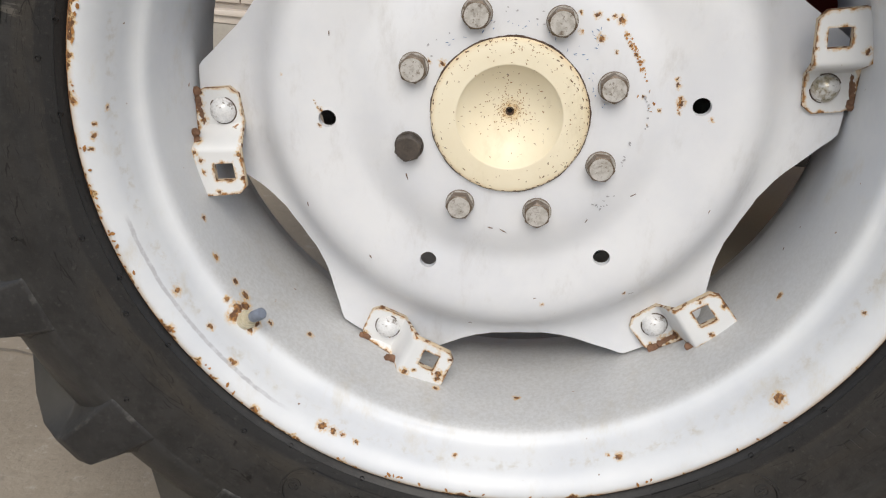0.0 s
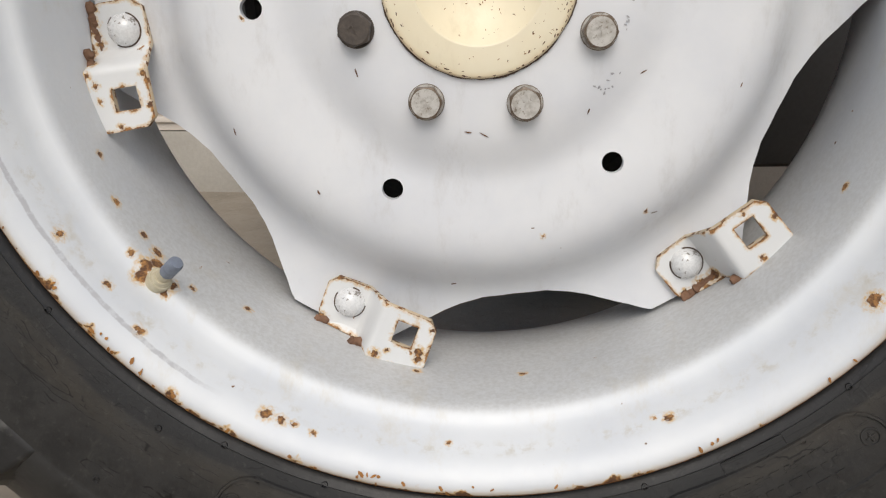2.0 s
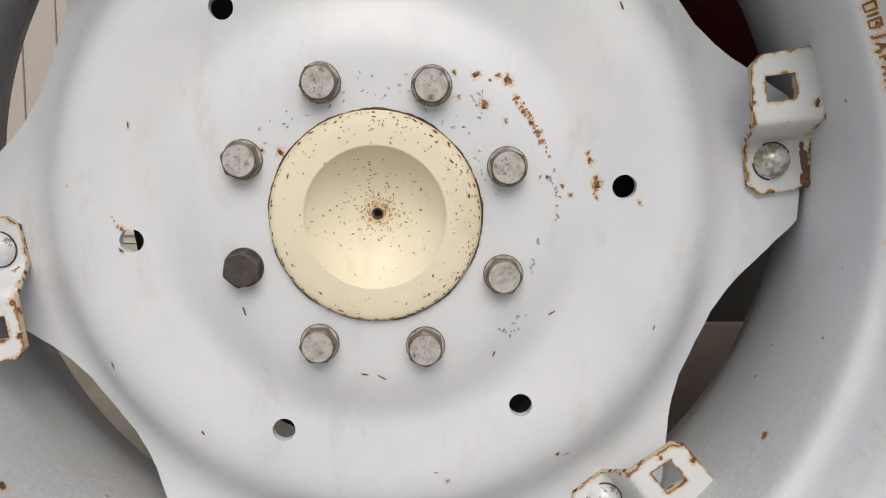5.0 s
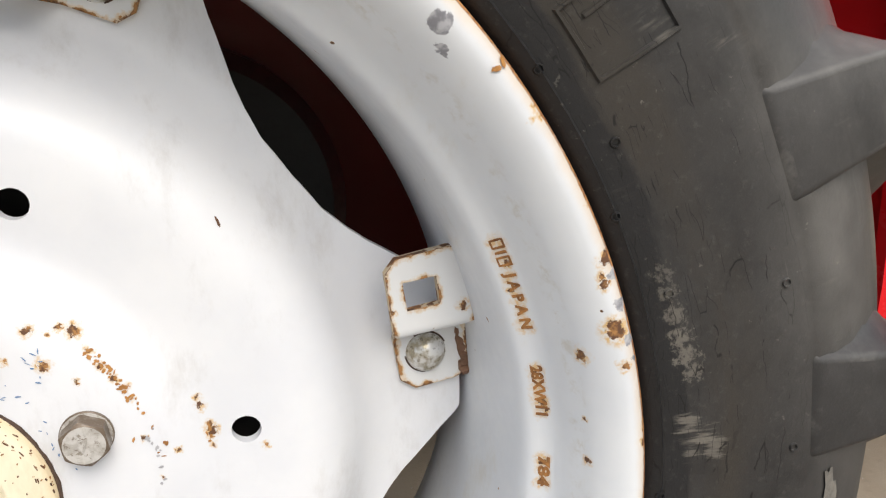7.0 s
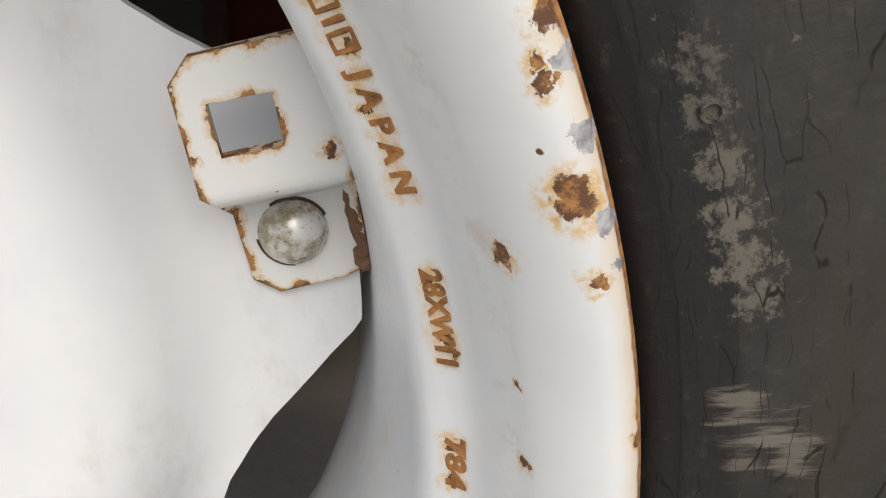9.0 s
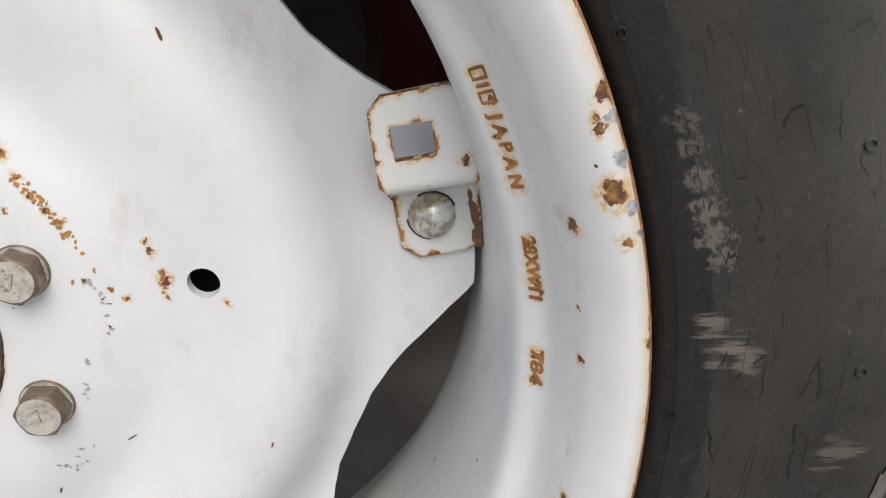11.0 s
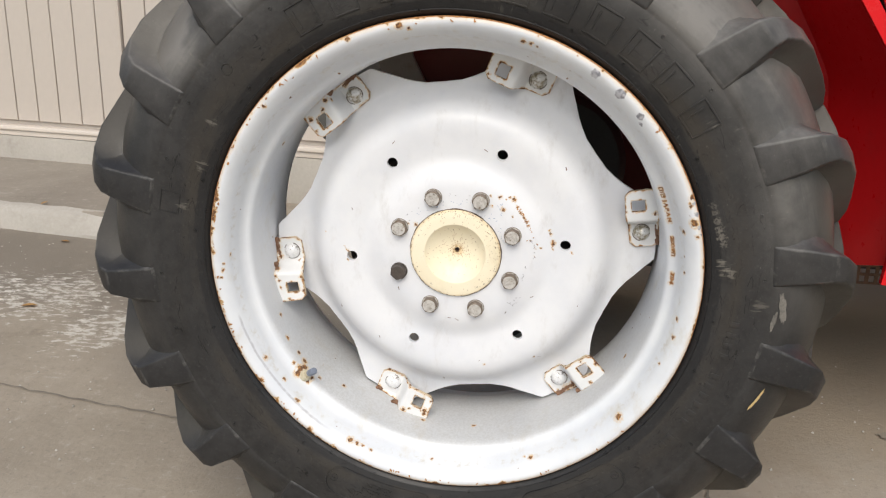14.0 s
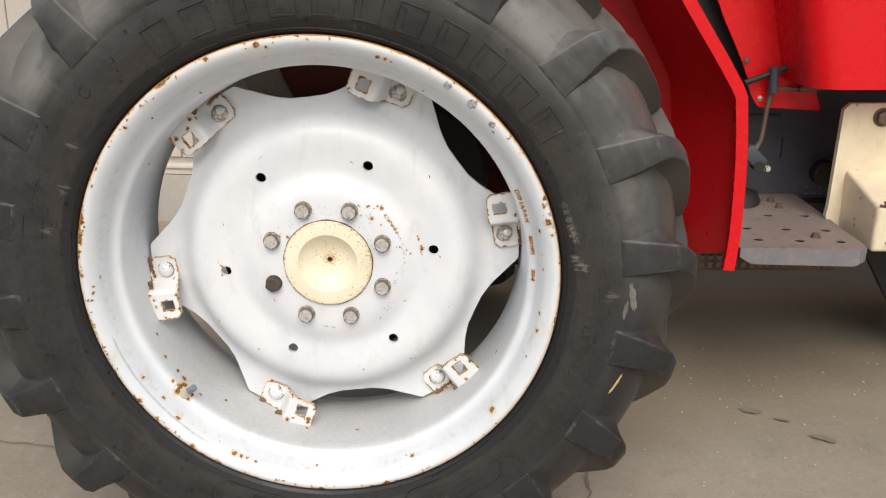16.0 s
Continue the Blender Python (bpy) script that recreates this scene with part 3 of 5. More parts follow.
# shade inside the wheel arch, painted as a ragged dark patch on the side sheet
nt, ln = red_shaded.node_tree.nodes, red_shaded.node_tree.links
skin = nt["Principled BSDF"].inputs["Base Color"]
paint_col = skin.links[0].from_socket
v = coords(nt, ln)
reach = nt.new("ShaderNodeVectorMath")
reach.operation = "DISTANCE"
ln.new(v, reach.inputs[0])
reach.inputs[1].default_value = (0.16, 0.32, 0.72)
ragged = arith(nt, ln, "ADD", arith(nt, ln, "DIVIDE", reach.outputs["Value"], 0.42), arith(nt, ln, "MULTIPLY", arith(nt, ln, "SUBTRACT", noise_tex(nt, ln, v, 14, 6, 0.65), 0.5), 0.5))
ln.new(blend(nt, ln, span(nt, ln, ragged, 1.0, 0.8, 0.0, 0.88), paint_col, (0.055, 0.018, 0.014)), skin)
for paint in (red_paint, red_inner, red_shaded):
    paint.node_tree.nodes["Principled BSDF"].inputs["Specular IOR Level"].default_value = 0.30
cast_grey = surface("slate grey casting", (0.062, 0.066, 0.085), (0.042, 0.045, 0.06), 0.5, 0.0, 8, 120, 0.5, 0.25, 0.001, (0.12, 0.10, 0.08), 0.4)
black_iron = surface("black iron", (0.014, 0.013, 0.013), (0.022, 0.019, 0.017), 0.6, 0.0, 9, 120, 0.5, 0.2, 0.001)
link_steel = surface("rusty linkage steel", (0.13, 0.11, 0.10), (0.20, 0.12, 0.08), 0.55, 0.4, 30, 200)
skirt_paint = surface("scraped blue-grey step edge paint", (0.15, 0.15, 0.175), (0.22, 0.20, 0.20), 0.5, 0.0, 14, 160, 0.4, 0.25, 0.001, (0.30, 0.24, 0.19), 0.6)
step_steel = surface("worn mauve step paint", (0.20, 0.165, 0.155), (0.27, 0.215, 0.185), 0.6, 0.1, 9, 150, 0.5, 0.25, 0.001, (0.13, 0.085, 0.06), 0.75)
cream_box = worn_paint("scuffed cream bracket paint", (0.78, 0.69, 0.50), (0.70, 0.60, 0.43), fleck=0.60, fleck_scale=45, rough=0.42, grime=(0.40, 0.27, 0.17), stain=0.6)
stay_paint = surface("stained beige stay paint", (0.30, 0.265, 0.215), (0.25, 0.22, 0.18), 0.5, 0, 9, 120, 0.5, 0.1, 0.001, (0.16, 0.09, 0.05), 0.7)
siding_paint = surface("cream white siding", (0.51, 0.455, 0.40), (0.465, 0.412, 0.362), 0.4, 0, 1.2, 40, 0.6, 0.04, 0.001, (0.55, 0.49, 0.43), 0.18)
rail_paint = surface("white base rail", (0.68, 0.61, 0.54), (0.62, 0.555, 0.49), 0.4, 0, 3, 60, 0.5, 0.04, 0.001, (0.55, 0.49, 0.42), 0.3)
plinth_mat = surface("grey rendered plinth", (0.46, 0.43, 0.385), (0.36, 0.335, 0.295), 0.9, 0, 3.5, 70, 0.5, 0.4, 0.004, (0.27, 0.245, 0.21), 0.5)
leaf_mat = surface("dry brown leaf", (0.52, 0.32, 0.13), (0.38, 0.22, 0.085), 0.7, 0, 50, 250)
straw_mat = surface("pale straw scrap", (0.62, 0.47, 0.22), (0.5, 0.36, 0.16), 0.7, 0, 50, 250)
yellow_mat = surface("yellow petal", (0.70, 0.60, 0.03), (0.55, 0.46, 0.02), 0.6, 0, 50, 250)
scrape_mat = surface("pale scraped rubber", (0.20, 0.185, 0.16), (0.10, 0.094, 0.083), 0.85, 0, 50, 240, 0.35, 0.5, 0.001)


def concrete(name, a, b_col, stain_col, scaled=(), soil_shade=()):
    m, nt, ln, b = shader(name)
    v = coords(nt, ln)
    big, mid, fine = noise_tex(nt, ln, v, 1.1, 6, 0.6), noise_tex(nt, ln, v, 6, 7, 0.7), noise_tex(nt, ln, v, 90, 5, 0.7)
    col = blend(nt, ln, span(nt, ln, arith(nt, ln, "ADD", arith(nt, ln, "MULTIPLY", big, 0.6), arith(nt, ln, "MULTIPLY", mid, 0.4)), 0.36, 0.64), a, b_col)
    col = blend(nt, ln, span(nt, ln, mid, 0.58, 0.74, 0, 0.45), col, stain_col)
    lines = noise_tex(nt, ln, coords(nt, ln, (0.35, 3.0, 1)), 9, 6, 0.75)
    col = blend(nt, ln, span(nt, ln, lines, 0.60, 0.75, 0, 0.5), col, (0.50, 0.475, 0.43))
    grit = noise_tex(nt, ln, v, 38, 6, 0.75)
    col = blend(nt, ln, span(nt, ln, grit, 0.54, 0.72, 0, 0.45), col, (0.17, 0.15, 0.125))
    col = blend(nt, ln, span(nt, ln, grit, 0.44, 0.30, 0, 0.35), col, (0.52, 0.48, 0.42))
    col = blend(nt, ln, span(nt, ln, fine, 0.58, 0.76, 0, 0.6), col, (0.14, 0.125, 0.105))
    # ragged tones: soil, and shade painted under the tractor
    for place, size, tone in soil_shade:
        d = nt.new("ShaderNodeVectorMath")
        d.operation = "DISTANCE"
        ln.new(v, d.inputs[0])
        d.inputs[1].default_value = place
        ragged = arith(nt, ln, "ADD", arith(nt, ln, "DIVIDE", d.outputs["Value"], size), arith(nt, ln, "MULTIPLY", arith(nt, ln, "SUBTRACT", mid, 0.5), 1.1))
        col = blend(nt, ln, span(nt, ln, ragged, 1.15, 0.45, 0.0, 0.8), col, tone)
    crust = noise_tex(nt, ln, coords(nt, ln, (0.8, 1.8, 1)), 26, 7, 0.72)
    for place, size in scaled:
        d = nt.new("ShaderNodeVectorMath")
        d.operation = "DISTANCE"
        ln.new(v, d.inputs[0])
        d.inputs[1].default_value = place
        near = span(nt, ln, arith(nt, ln, "DIVIDE", d.outputs["Value"], size), 1.0, 0.2, 0.0, 0.22)
        col = blend(nt, ln, span(nt, ln, arith(nt, ln, "ADD", crust, near), 0.68, 0.78, 0.0, 0.6), col, (0.66, 0.63, 0.57))
    ln.new(col, b.inputs["Base Color"])
    b.inputs["Roughness"].default_value = 0.88
    first = bump(nt, ln, mid, 0.25, 0.01, b)
    bump(nt, ln, arith(nt, ln, "ADD", fine, grit), 0.55, 0.003, b, first)
    return m


# first two ragged tones paint the tractor's shade, the rest is dirt
ground_mat = concrete("worn yard concrete", (0.365, 0.315, 0.252), (0.272, 0.233, 0.182), (0.185, 0.156, 0.121), [((-1.50, 1.02, 0), 0.42), ((-1.2, 0.80, 0), 0.30), ((-1.80, 1.0, 0), 0.38)], [((1.0, 1.25, 0), 0.95, (0.25, 0.200, 0.145)), ((0.60, 0.62, 0), 0.34, (0.27, 0.220, 0.160)), ((-1.2, 1.30, 0), 0.55, (0.165, 0.142, 0.115)), ((-1.9, 1.25, 0), 0.55, (0.165, 0.142, 0.115)), ((-0.8, 0.85, 0), 0.40, (0.20, 0.172, 0.138))])
walk_mat = concrete("raised walkway concrete", (0.29, 0.255, 0.21), (0.23, 0.20, 0.165), (0.17, 0.15, 0.12))
damp_mat = surface("dark oil stain on concrete", (0.19, 0.163, 0.13), (0.25, 0.215, 0.17), 0.75, 0, 25, 150, 0.5, 0.3, 0.001)
crack_mat = surface("dark crack filling", (0.23, 0.20, 0.16), (0.15, 0.13, 0.105), 0.95, 0, 25, 150)


# ---- mesh helpers ----
def part(name, bm, material, parent, label="", sharp=38, smooth=True):
    """Links a bmesh as one mesh object under a thing or a part."""
    bm.normal_update()
    for f in bm.faces:
        f.smooth = smooth
    if smooth:
        for e in bm.edges:
            if len(e.link_faces) == 2 and e.calc_face_angle(0.0) > radians(sharp):
                e.smooth = False
    me = bpy.data.meshes.new(name)
    bm.to_mesh(me)
    bm.free()
    me.materials.append(material)
    ob = new(name, me)
    ob.parent = parent
    if label:
        tagged(ob, label)
    return ob


def thing(name, label, category, place=(0, 0, 0), group="", kind=""):
    ob = new(name)
    ob.location = place
    return tagged(ob, label, category, group, kind)


def lathe(loop, steps=192, closed=True):
    """Turns a closed loop of (radius, depth) round the wheel's axis."""
    bm = bmesh.new()
    rings = []
    for r, y in loop:
        if r < 1e-6:
            rings.append([bm.verts.new((0, y, 0))])
        else:
            rings.append([bm.verts.new(at(r, 360 * i / steps, y)) for i in range(steps)])
    pairs = list(zip(rings, rings[1:] + (rings[:1] if closed else [])))
    for a, b in pairs:
        for i in range(steps):
            j = (i + 1) % steps
            quad = [a[i % len(a)], b[i % len(b)], b[j % len(b)], a[j % len(a)]]
            uniq = list(dict.fromkeys(quad))
            if len(uniq) > 2:
                bm.faces.new(uniq)
    bmesh.ops.recalc_face_normals(bm, faces=bm.faces)
    return bm


def box(size, place=(0, 0, 0), bevel=0.0, turn=None, segments=2):
    bm = bmesh.new()
    bmesh.ops.create_cube(bm, size=1, matrix=Matrix.Diagonal((*size, 1)))
    if bevel:
        bmesh.ops.bevel(bm, geom=bm.edges[:], offset=bevel, segments=segments, affect="EDGES", profile=0.6)
    m = Matrix.Translation(place) @ (turn if turn is not None else Matrix())
    bmesh.ops.transform(bm, matrix=m, verts=bm.verts)
    return bm


def join(*parts):
    """Several bmeshes into the first."""
    first = parts[0]
    for other in parts[1:]:
        tmp = bpy.data.meshes.new("join")
        other.to_mesh(tmp)
        other.free()
        first.from_mesh(tmp)
        bpy.data.meshes.remove(tmp)
    return first


def rod(points, radius, sides=12, caps=True):
    """A round bar along points."""
    bm = bmesh.new()
    pts = [Vector(p) for p in points]
    rings = []
    for i, p in enumerate(pts):
        d = (pts[min(i + 1, len(pts) - 1)] - pts[max(i - 1, 0)]).normalized()
        side = d.orthogonal().normalized() if i == 0 else (side - d * side.dot(d)).normalized()
        up = d.cross(side)
        rr = radius[i] if isinstance(radius, (list, tuple)) else radius
        rings.append([bm.verts.new(p + rr * (math.cos(a) * side + math.sin(a) * up)) for a in (2 * math.pi * k / sides for k in range(sides))])
    for a, b in zip(rings, rings[1:]):
        for k in range(sides):
            bm.faces.new((a[k], a[(k + 1) % sides], b[(k + 1) % sides], b[k]))
    if caps:
        bm.faces.new(rings[0][::-1])
        bm.faces.new(rings[-1])
    bmesh.ops.recalc_face_normals(bm, faces=bm.faces)
    return bm


def hexbolt(radius, height, washer=0.0):
    """A hexagon head with a turned chamfer, standing on y = 0 and rising towards -y."""
    flat = radius * math.cos(math.pi / 6)
    bm = bmesh.new()
    low, mid, top = [], [], []
    for k in range(48):
        a = 7.5 * k
        r = flat / math.cos(radians((a + 30) % 60 - 30)) * (0.985 if k % 8 == 4 else 1.0)
        low.append(bm.verts.new(at(r, a, 0)))
        mid.append(bm.verts.new(at(r, a, -height + max(r - 0.93 * flat, 0.0) * 0.62)))
        top.append(bm.verts.new(at(0.93 * flat, a, -height)))
    for a, b in ((low, mid), (mid, top)):
        for k in range(48):
            bm.faces.new((a[k], a[(k + 1) % 48], b[(k + 1) % 48], b[k]))
    bm.faces.new(top)
    bm.faces.new(low[::-1])
    bmesh.ops.recalc_face_normals(bm, faces=bm.faces)
    if washer:
        bm = join(bm, lathe([(0, 0), (washer, 0), (washer, -0.0014), (washer - 0.0006, -0.002), (0, -0.002)], 32, False))
    return bm


def sheet(outline, holes, shape, thick, extra=(), rim_mark=False):
    """A plate with holes: outline and holes are loops in the plane, shape(u, v) gives the front face's place and
    the direction of its thickness; extra points refine it."""
    from mathutils.geometry import delaunay_2d_cdt
    pts, edges = [], []
    for loop in [outline, *holes]:
        n0 = len(pts)
        pts += [Vector(p) for p in loop]
        edges += [(n0 + i, n0 + (i + 1) % len(loop)) for i in range(len(loop))]
    def inside(p, loop):
        hit = False
        for (x0, y0), (x1, y1) in zip(loop, loop[1:] + loop[:1]):
            if (y0 > p[1]) != (y1 > p[1]) and p[0] < (x1 - x0) * (p[1] - y0) / (y1 - y0) + x0:
                hit = not hit
        return hit

    def to_edge(p):
        """Distance to the nearest cut edge."""
        best = 9.0
        for loop in [outline, *holes]:
            for a, b in zip(loop, loop[1:] + loop[:1]):
                a, b = Vector(a), Vector(b)
                f = min(max((p - a).dot(b - a) / max((b - a).length_squared, 1e-12), 0), 1)
                best = min(best, (p - a - (b - a) * f).length)
        return best

    if rim_mark:
        extra = [p for p in extra if to_edge(Vector(p)) > 0.001 and inside(p, list(outline))]
    pts += [Vector(p) for p in extra]
    vs, _, fs, *_ = delaunay_2d_cdt(pts, edges, [], 0, 1e-7)
    bm = bmesh.new()
    front = [bm.verts.new(shape(*p)[0]) for p in vs]
    back = [bm.verts.new(shape(*p)[0] + shape(*p)[1] * thick) for p in vs]
    outline, holes = [tuple(p) for p in outline], [[tuple(p) for p in h] for h in holes]
    for f in fs:
        c = sum((vs[i] for i in f), Vector((0, 0))) / len(f)
        if not inside(c, outline) or any(inside(c, h) for h in holes):
            continue
        bm.faces.new([front[i] for i in f])
        bm.faces.new([back[i] for i in reversed(f)])
    count = len(front)
    bm.verts.index_update()
    border = [e for e in bm.edges if len(e.link_faces) == 1 and e.verts[0].index < count]
    bm.verts.ensure_lookup_table()
    for e in border:
        a, b = (v.index for v in e.verts)
        bm.faces.new((bm.verts[a], bm.verts[b], bm.verts[b + count], bm.verts[a + count]))
    if rim_mark:
        layer = bm.verts.layers.float.new("cut_edge")
        far = [to_edge(p) for p in vs]
        bm.verts.ensure_lookup_table()
        for i, v in enumerate(bm.verts):
            v[layer] = far[i % count]
        for f in bm.faces:
            if len(f.verts) == 4:
                f.material_index = 1
    loose = [v for v in bm.verts if not v.link_faces]
    bmesh.ops.delete(bm, geom=loose, context="VERTS")
    bmesh.ops.recalc_face_normals(bm, faces=bm.faces)
    return bm


def ring_points(u, v, r, n):
    return [(u + r * math.cos(2 * math.pi * k / n), v + r * math.sin(2 * math.pi * k / n)) for k in range(n)]


def lettering(text, size, height, bold=0.0):
    """A line of text as a mesh, lying in x and y, rising in z, centred."""
    cu = bpy.data.curves.new("line", "FONT")
    cu.body, cu.size, cu.extrude, cu.align_x, cu.align_y = text, size, height, "CENTER", "CENTER"
    cu.resolution_u = 3
    cu.offset = bold
    ob = bpy.data.objects.new("line", cu)
    scene.collection.objects.link(ob)
    me = bpy.data.meshes.new_from_object(ob.evaluated_get(bpy.context.evaluated_depsgraph_get()))
    bm = bmesh.new()
    bm.from_mesh(me)
    bpy.data.objects.remove(ob)
    bpy.data.curves.remove(cu)
    bpy.data.meshes.remove(me)
    return bm


def round_arc(bm, r0, deg, depth, tilt=0.0):
    """Bends a flat mesh round the hub: x runs clockwise, y outwards, z rises from the face depth(r)."""
    for v in bm.verts:
        r = r0 + v.co.y
        v.co = at(r, deg - math.degrees(v.co.x / r0), depth(r) - v.co.z)
    bmesh.ops.recalc_face_normals(bm, faces=bm.faces)
    return bm


def on_wheel(ob, deg=0.0, shift=(0, 0, 0)):
    """Puts a part that was made round the origin onto the hub, turned by an angle."""
    ob.matrix_local = Matrix.Translation((shift[0], shift[1], shift[2] + HUB)) @ Matrix.Rotation(-radians(deg), 4, "Y")
    return ob


# ---- the ground, the walkway and the wall ----
def yard():
    bm = bmesh.new()
    xs = sorted({-90.0, -30.0, -12.0, *[-5 + 0.25 * i for i in range(41)], 12.0, 30.0, 90.0})
    ys = sorted({-90.0, -30.0, -10.0, *[-3 + 0.25 * i for i in range(25)], 8.0, 30.0, 90.0})
    grid = [[bm.verts.new((x, y, 0.004 * noise.noise(Vector((x * 0.8, y * 0.8, 3))) - 0.002 if abs(x) < 5 and -3 < y < 3 else -0.002)) for x in xs] for y in ys]
    for r0, r1 in zip(grid, grid[1:]):
        for i in range(len(xs) - 1):
            bm.faces.new((r0[i], r0[i + 1], r1[i + 1], r1[i]))
    return tagged(part("ground", bm, ground_mat, None), "worn grey-brown concrete yard with cracks and stains", "ground", kind="structure")


# the yard falls away from the wall, so the upright wall leans back from the yard's own upright
WALL_TURN = Matrix.Translation((-2.054, 2.355, 0)) @ Matrix.Rotation(radians(-8), 4, "Z")
WALL_LEAN = Matrix.Rotation(radians(-3.2), 4, "X")


def wobble_strip(points, width, z, seed):
    """A ragged flat strip on the ground along points."""
    rnd = random.Random(seed)
    bm = bmesh.new()
    left, right = [], []
    for (x0, y0), (x1, y1) in zip(points, points[1:]):
        for k in range(8):
            f = k / 8
            x, y = x0 + (x1 - x0) * f, y0 + (y1 - y0) * f
            n = Vector((-(y1 - y0), x1 - x0)).normalized()
            o, w = rnd.uniform(-1, 1) * width * 1.2, width * rnd.uniform(0.25, 0.8)
            left.append(bm.verts.new((x + n.x * (o + w), y + n.y * (o + w), z)))
            right.append(bm.verts.new((x + n.x * (o - w), y + n.y * (o - w), z)))
    for i in range(len(left) - 1):
        bm.faces.new((left[i], left[i + 1], right[i + 1], right[i]))
    bmesh.ops.recalc_face_normals(bm, faces=bm.faces)
    return bm


def blot(x, y, rx, ry, z, seed, turn=0.0):
    rnd = random.Random(seed)
    bm = bmesh.new()
    c, s = math.cos(turn), math.sin(turn)
    ring = []
    for k in range(22):
        a = 2 * math.pi * k / 22
        f = rnd.uniform(0.7, 1.1)
        u, v = rx * f * math.cos(a), ry * f * math.sin(a)
        ring.append(bm.verts.new((x + c * u - s * v, y + s * u + c * v, z)))
    bm.faces.new(ring)
    return bm


def surroundings():
    g = yard()
    part("crack", wobble_strip([(-3.2, 0.76), (-1.9, 0.53), (-1.32, 0.433), (-1.08, 0.393), (-0.79, 0.352), (-0.2, 0.26)], 0.004, 0.0035, 1), crack_mat, g)
    part("crack", wobble_strip([(0.47, 0.02), (0.50, 0.153), (0.505, 0.28), (0.54, 0.46)], 0.006, 0.0035, 2), crack_mat, g)
    for i, (x, y, rx, ry, tn) in enumerate([(0.960, 0.538, 0.028, 0.017, -0.3), (1.09, 0.407, 0.034, 0.012, -0.5), (1.025, 0.492, 0.022, 0.006, -0.4),
                                            (1.22, 0.95, 0.03, 0.012, 0.2)  ]):
        part("oil_stain", blot(x, y, rx, ry, 0.0035, 20 + i, tn), damp_mat, g)
    # raised walkway along the wall, with a worn kerb edge
    bm = bmesh.new()
    rnd = random.Random(4)
    prof = [(-0.66, -0.02), (-0.66, 0.055), (-0.64, 0.086), (-0.2, 0.094), (0.02, 0.098), (0.02, -0.02)]
    rows = []
    for i in range(60):
        x = -8 + 0.15 * i
        rows.append([bm.verts.new((x, y + rnd.uniform(-0.006, 0.006), z + (rnd.uniform(-0.006, 0.006) if 0 < k < 3 else 0))) for k, (y, z) in enumerate(prof)])
    for a, b in zip(rows, rows[1:]):
        for k in range(len(prof) - 1):
            bm.faces.new((a[k], b[k], b[k + 1], a[k + 1]))
    bm.faces.new(rows[0])
    bm.faces.new(rows[-1][::-1])
    bmesh.ops.recalc_face_normals(bm, faces=bm.faces)
    walkway = tagged(part("pavement", bm, walk_mat, None), "raised concrete walkway with a chipped edge along the wall", "walkway", kind="structure")
    walkway.matrix_world = WALL_TURN
    bm = bmesh.new()
    rows = []
    prof = [(-0.635, -0.02), (-0.722, -0.02), (-0.718, 0.012), (-0.704, 0.072), (-0.692, 0.087), (-0.665, 0.094), (-0.635, 0.093)]
    for i in range(99):
        x = -8 + 0.09 * i
        chip = max(0.0, noise.noise(Vector((x * 2.1, 0.3, 1.7)))) * 0.05
        rows.append([bm.verts.new((x, y + rnd.uniform(-0.004, 0.004) + (chip if 2 < k < 6 else 0), z + rnd.uniform(-0.003, 0.003) - (chip * 0.5 if 2 < k < 6 else 0))) for k, (y, z) in enumerate(prof)])
    for a, b in zip(rows, rows[1:]):
        for k in range(len(prof) - 1):
            bm.faces.new((a[k], b[k], b[k + 1], a[k + 1]))
    bmesh.ops.recalc_face_normals(bm, faces=bm.faces)
    part("kerb", bm, plinth_mat, walkway, "pale chipped cement kerb")
    # wall: rendered plinth, white rail, vertical siding boards
    wall = thing("wall_north", "cream siding wall on a grey rendered plinth", "wall", kind="structure")
    wall.matrix_world = WALL_TURN @ WALL_LEAN
    part("plinth", box((16, 0.2, 0.26), (0, 0.10, 0.085), 0.008), plinth_mat, wall)
    part("backing", box((16, 0.06, 3.2), (0, 0.09, 1.84), 0.0), siding_paint, wall)
    part("base_rail", join(box((16, 0.05, 0.030), (0, 0.022, 0.231), 0.004), box((16, 0.07, 0.020), (0, 0.018, 0.255), 0.004)), rail_paint, wall, "white metal base rail")
    plank = box((0.1270, 0.016, 2.9), (0, 0.052, 1.735), 0.003, segments=1)
    first = part("siding_board", plank, siding_paint, wall)
    edges = [0.020 - 0.130 * k for k in range(26)] + [0.104 + 0.130 * (k + 0.5) for k in range(34)]
    for i, x in enumerate(edges):
        ob = first if i == 0 else new("siding_board", first.data)
        ob.parent = wall
        ob.location = (x, 0, 0)
    part("door_trim", box((0.011, 0.030, 2.9), (0.0945, 0.045, 1.735), 0.003), siding_paint, wall)
    # a dry leaf on the yard and petals by the tyre
    for nm, lab, mt, x, y, a, sz in (("dry_leaf", "curled dry brown leaf lying on concrete", leaf_mat, -1.515, 0.912, 0.1, 0.026),
                                     ("dry_leaf", "curled dry brown leaf lying on concrete", leaf_mat, -1.776, 1.522, -0.1, 0.020),
                                     ("dry_leaf", "curled dry brown leaf lying on concrete", leaf_mat, -1.375, 1.17, 0.2, 0.022),
                                     ("dry_leaf", "curled dry brown leaf lying on concrete", leaf_mat, -1.98, 1.72, 1.4, 0.02),
                                     ("fallen_petal", "small yellow petal lying on concrete", yellow_mat, -0.46, 0.0, 0.2, 0.016)):
        bm = bmesh.new()
        rowsl = []
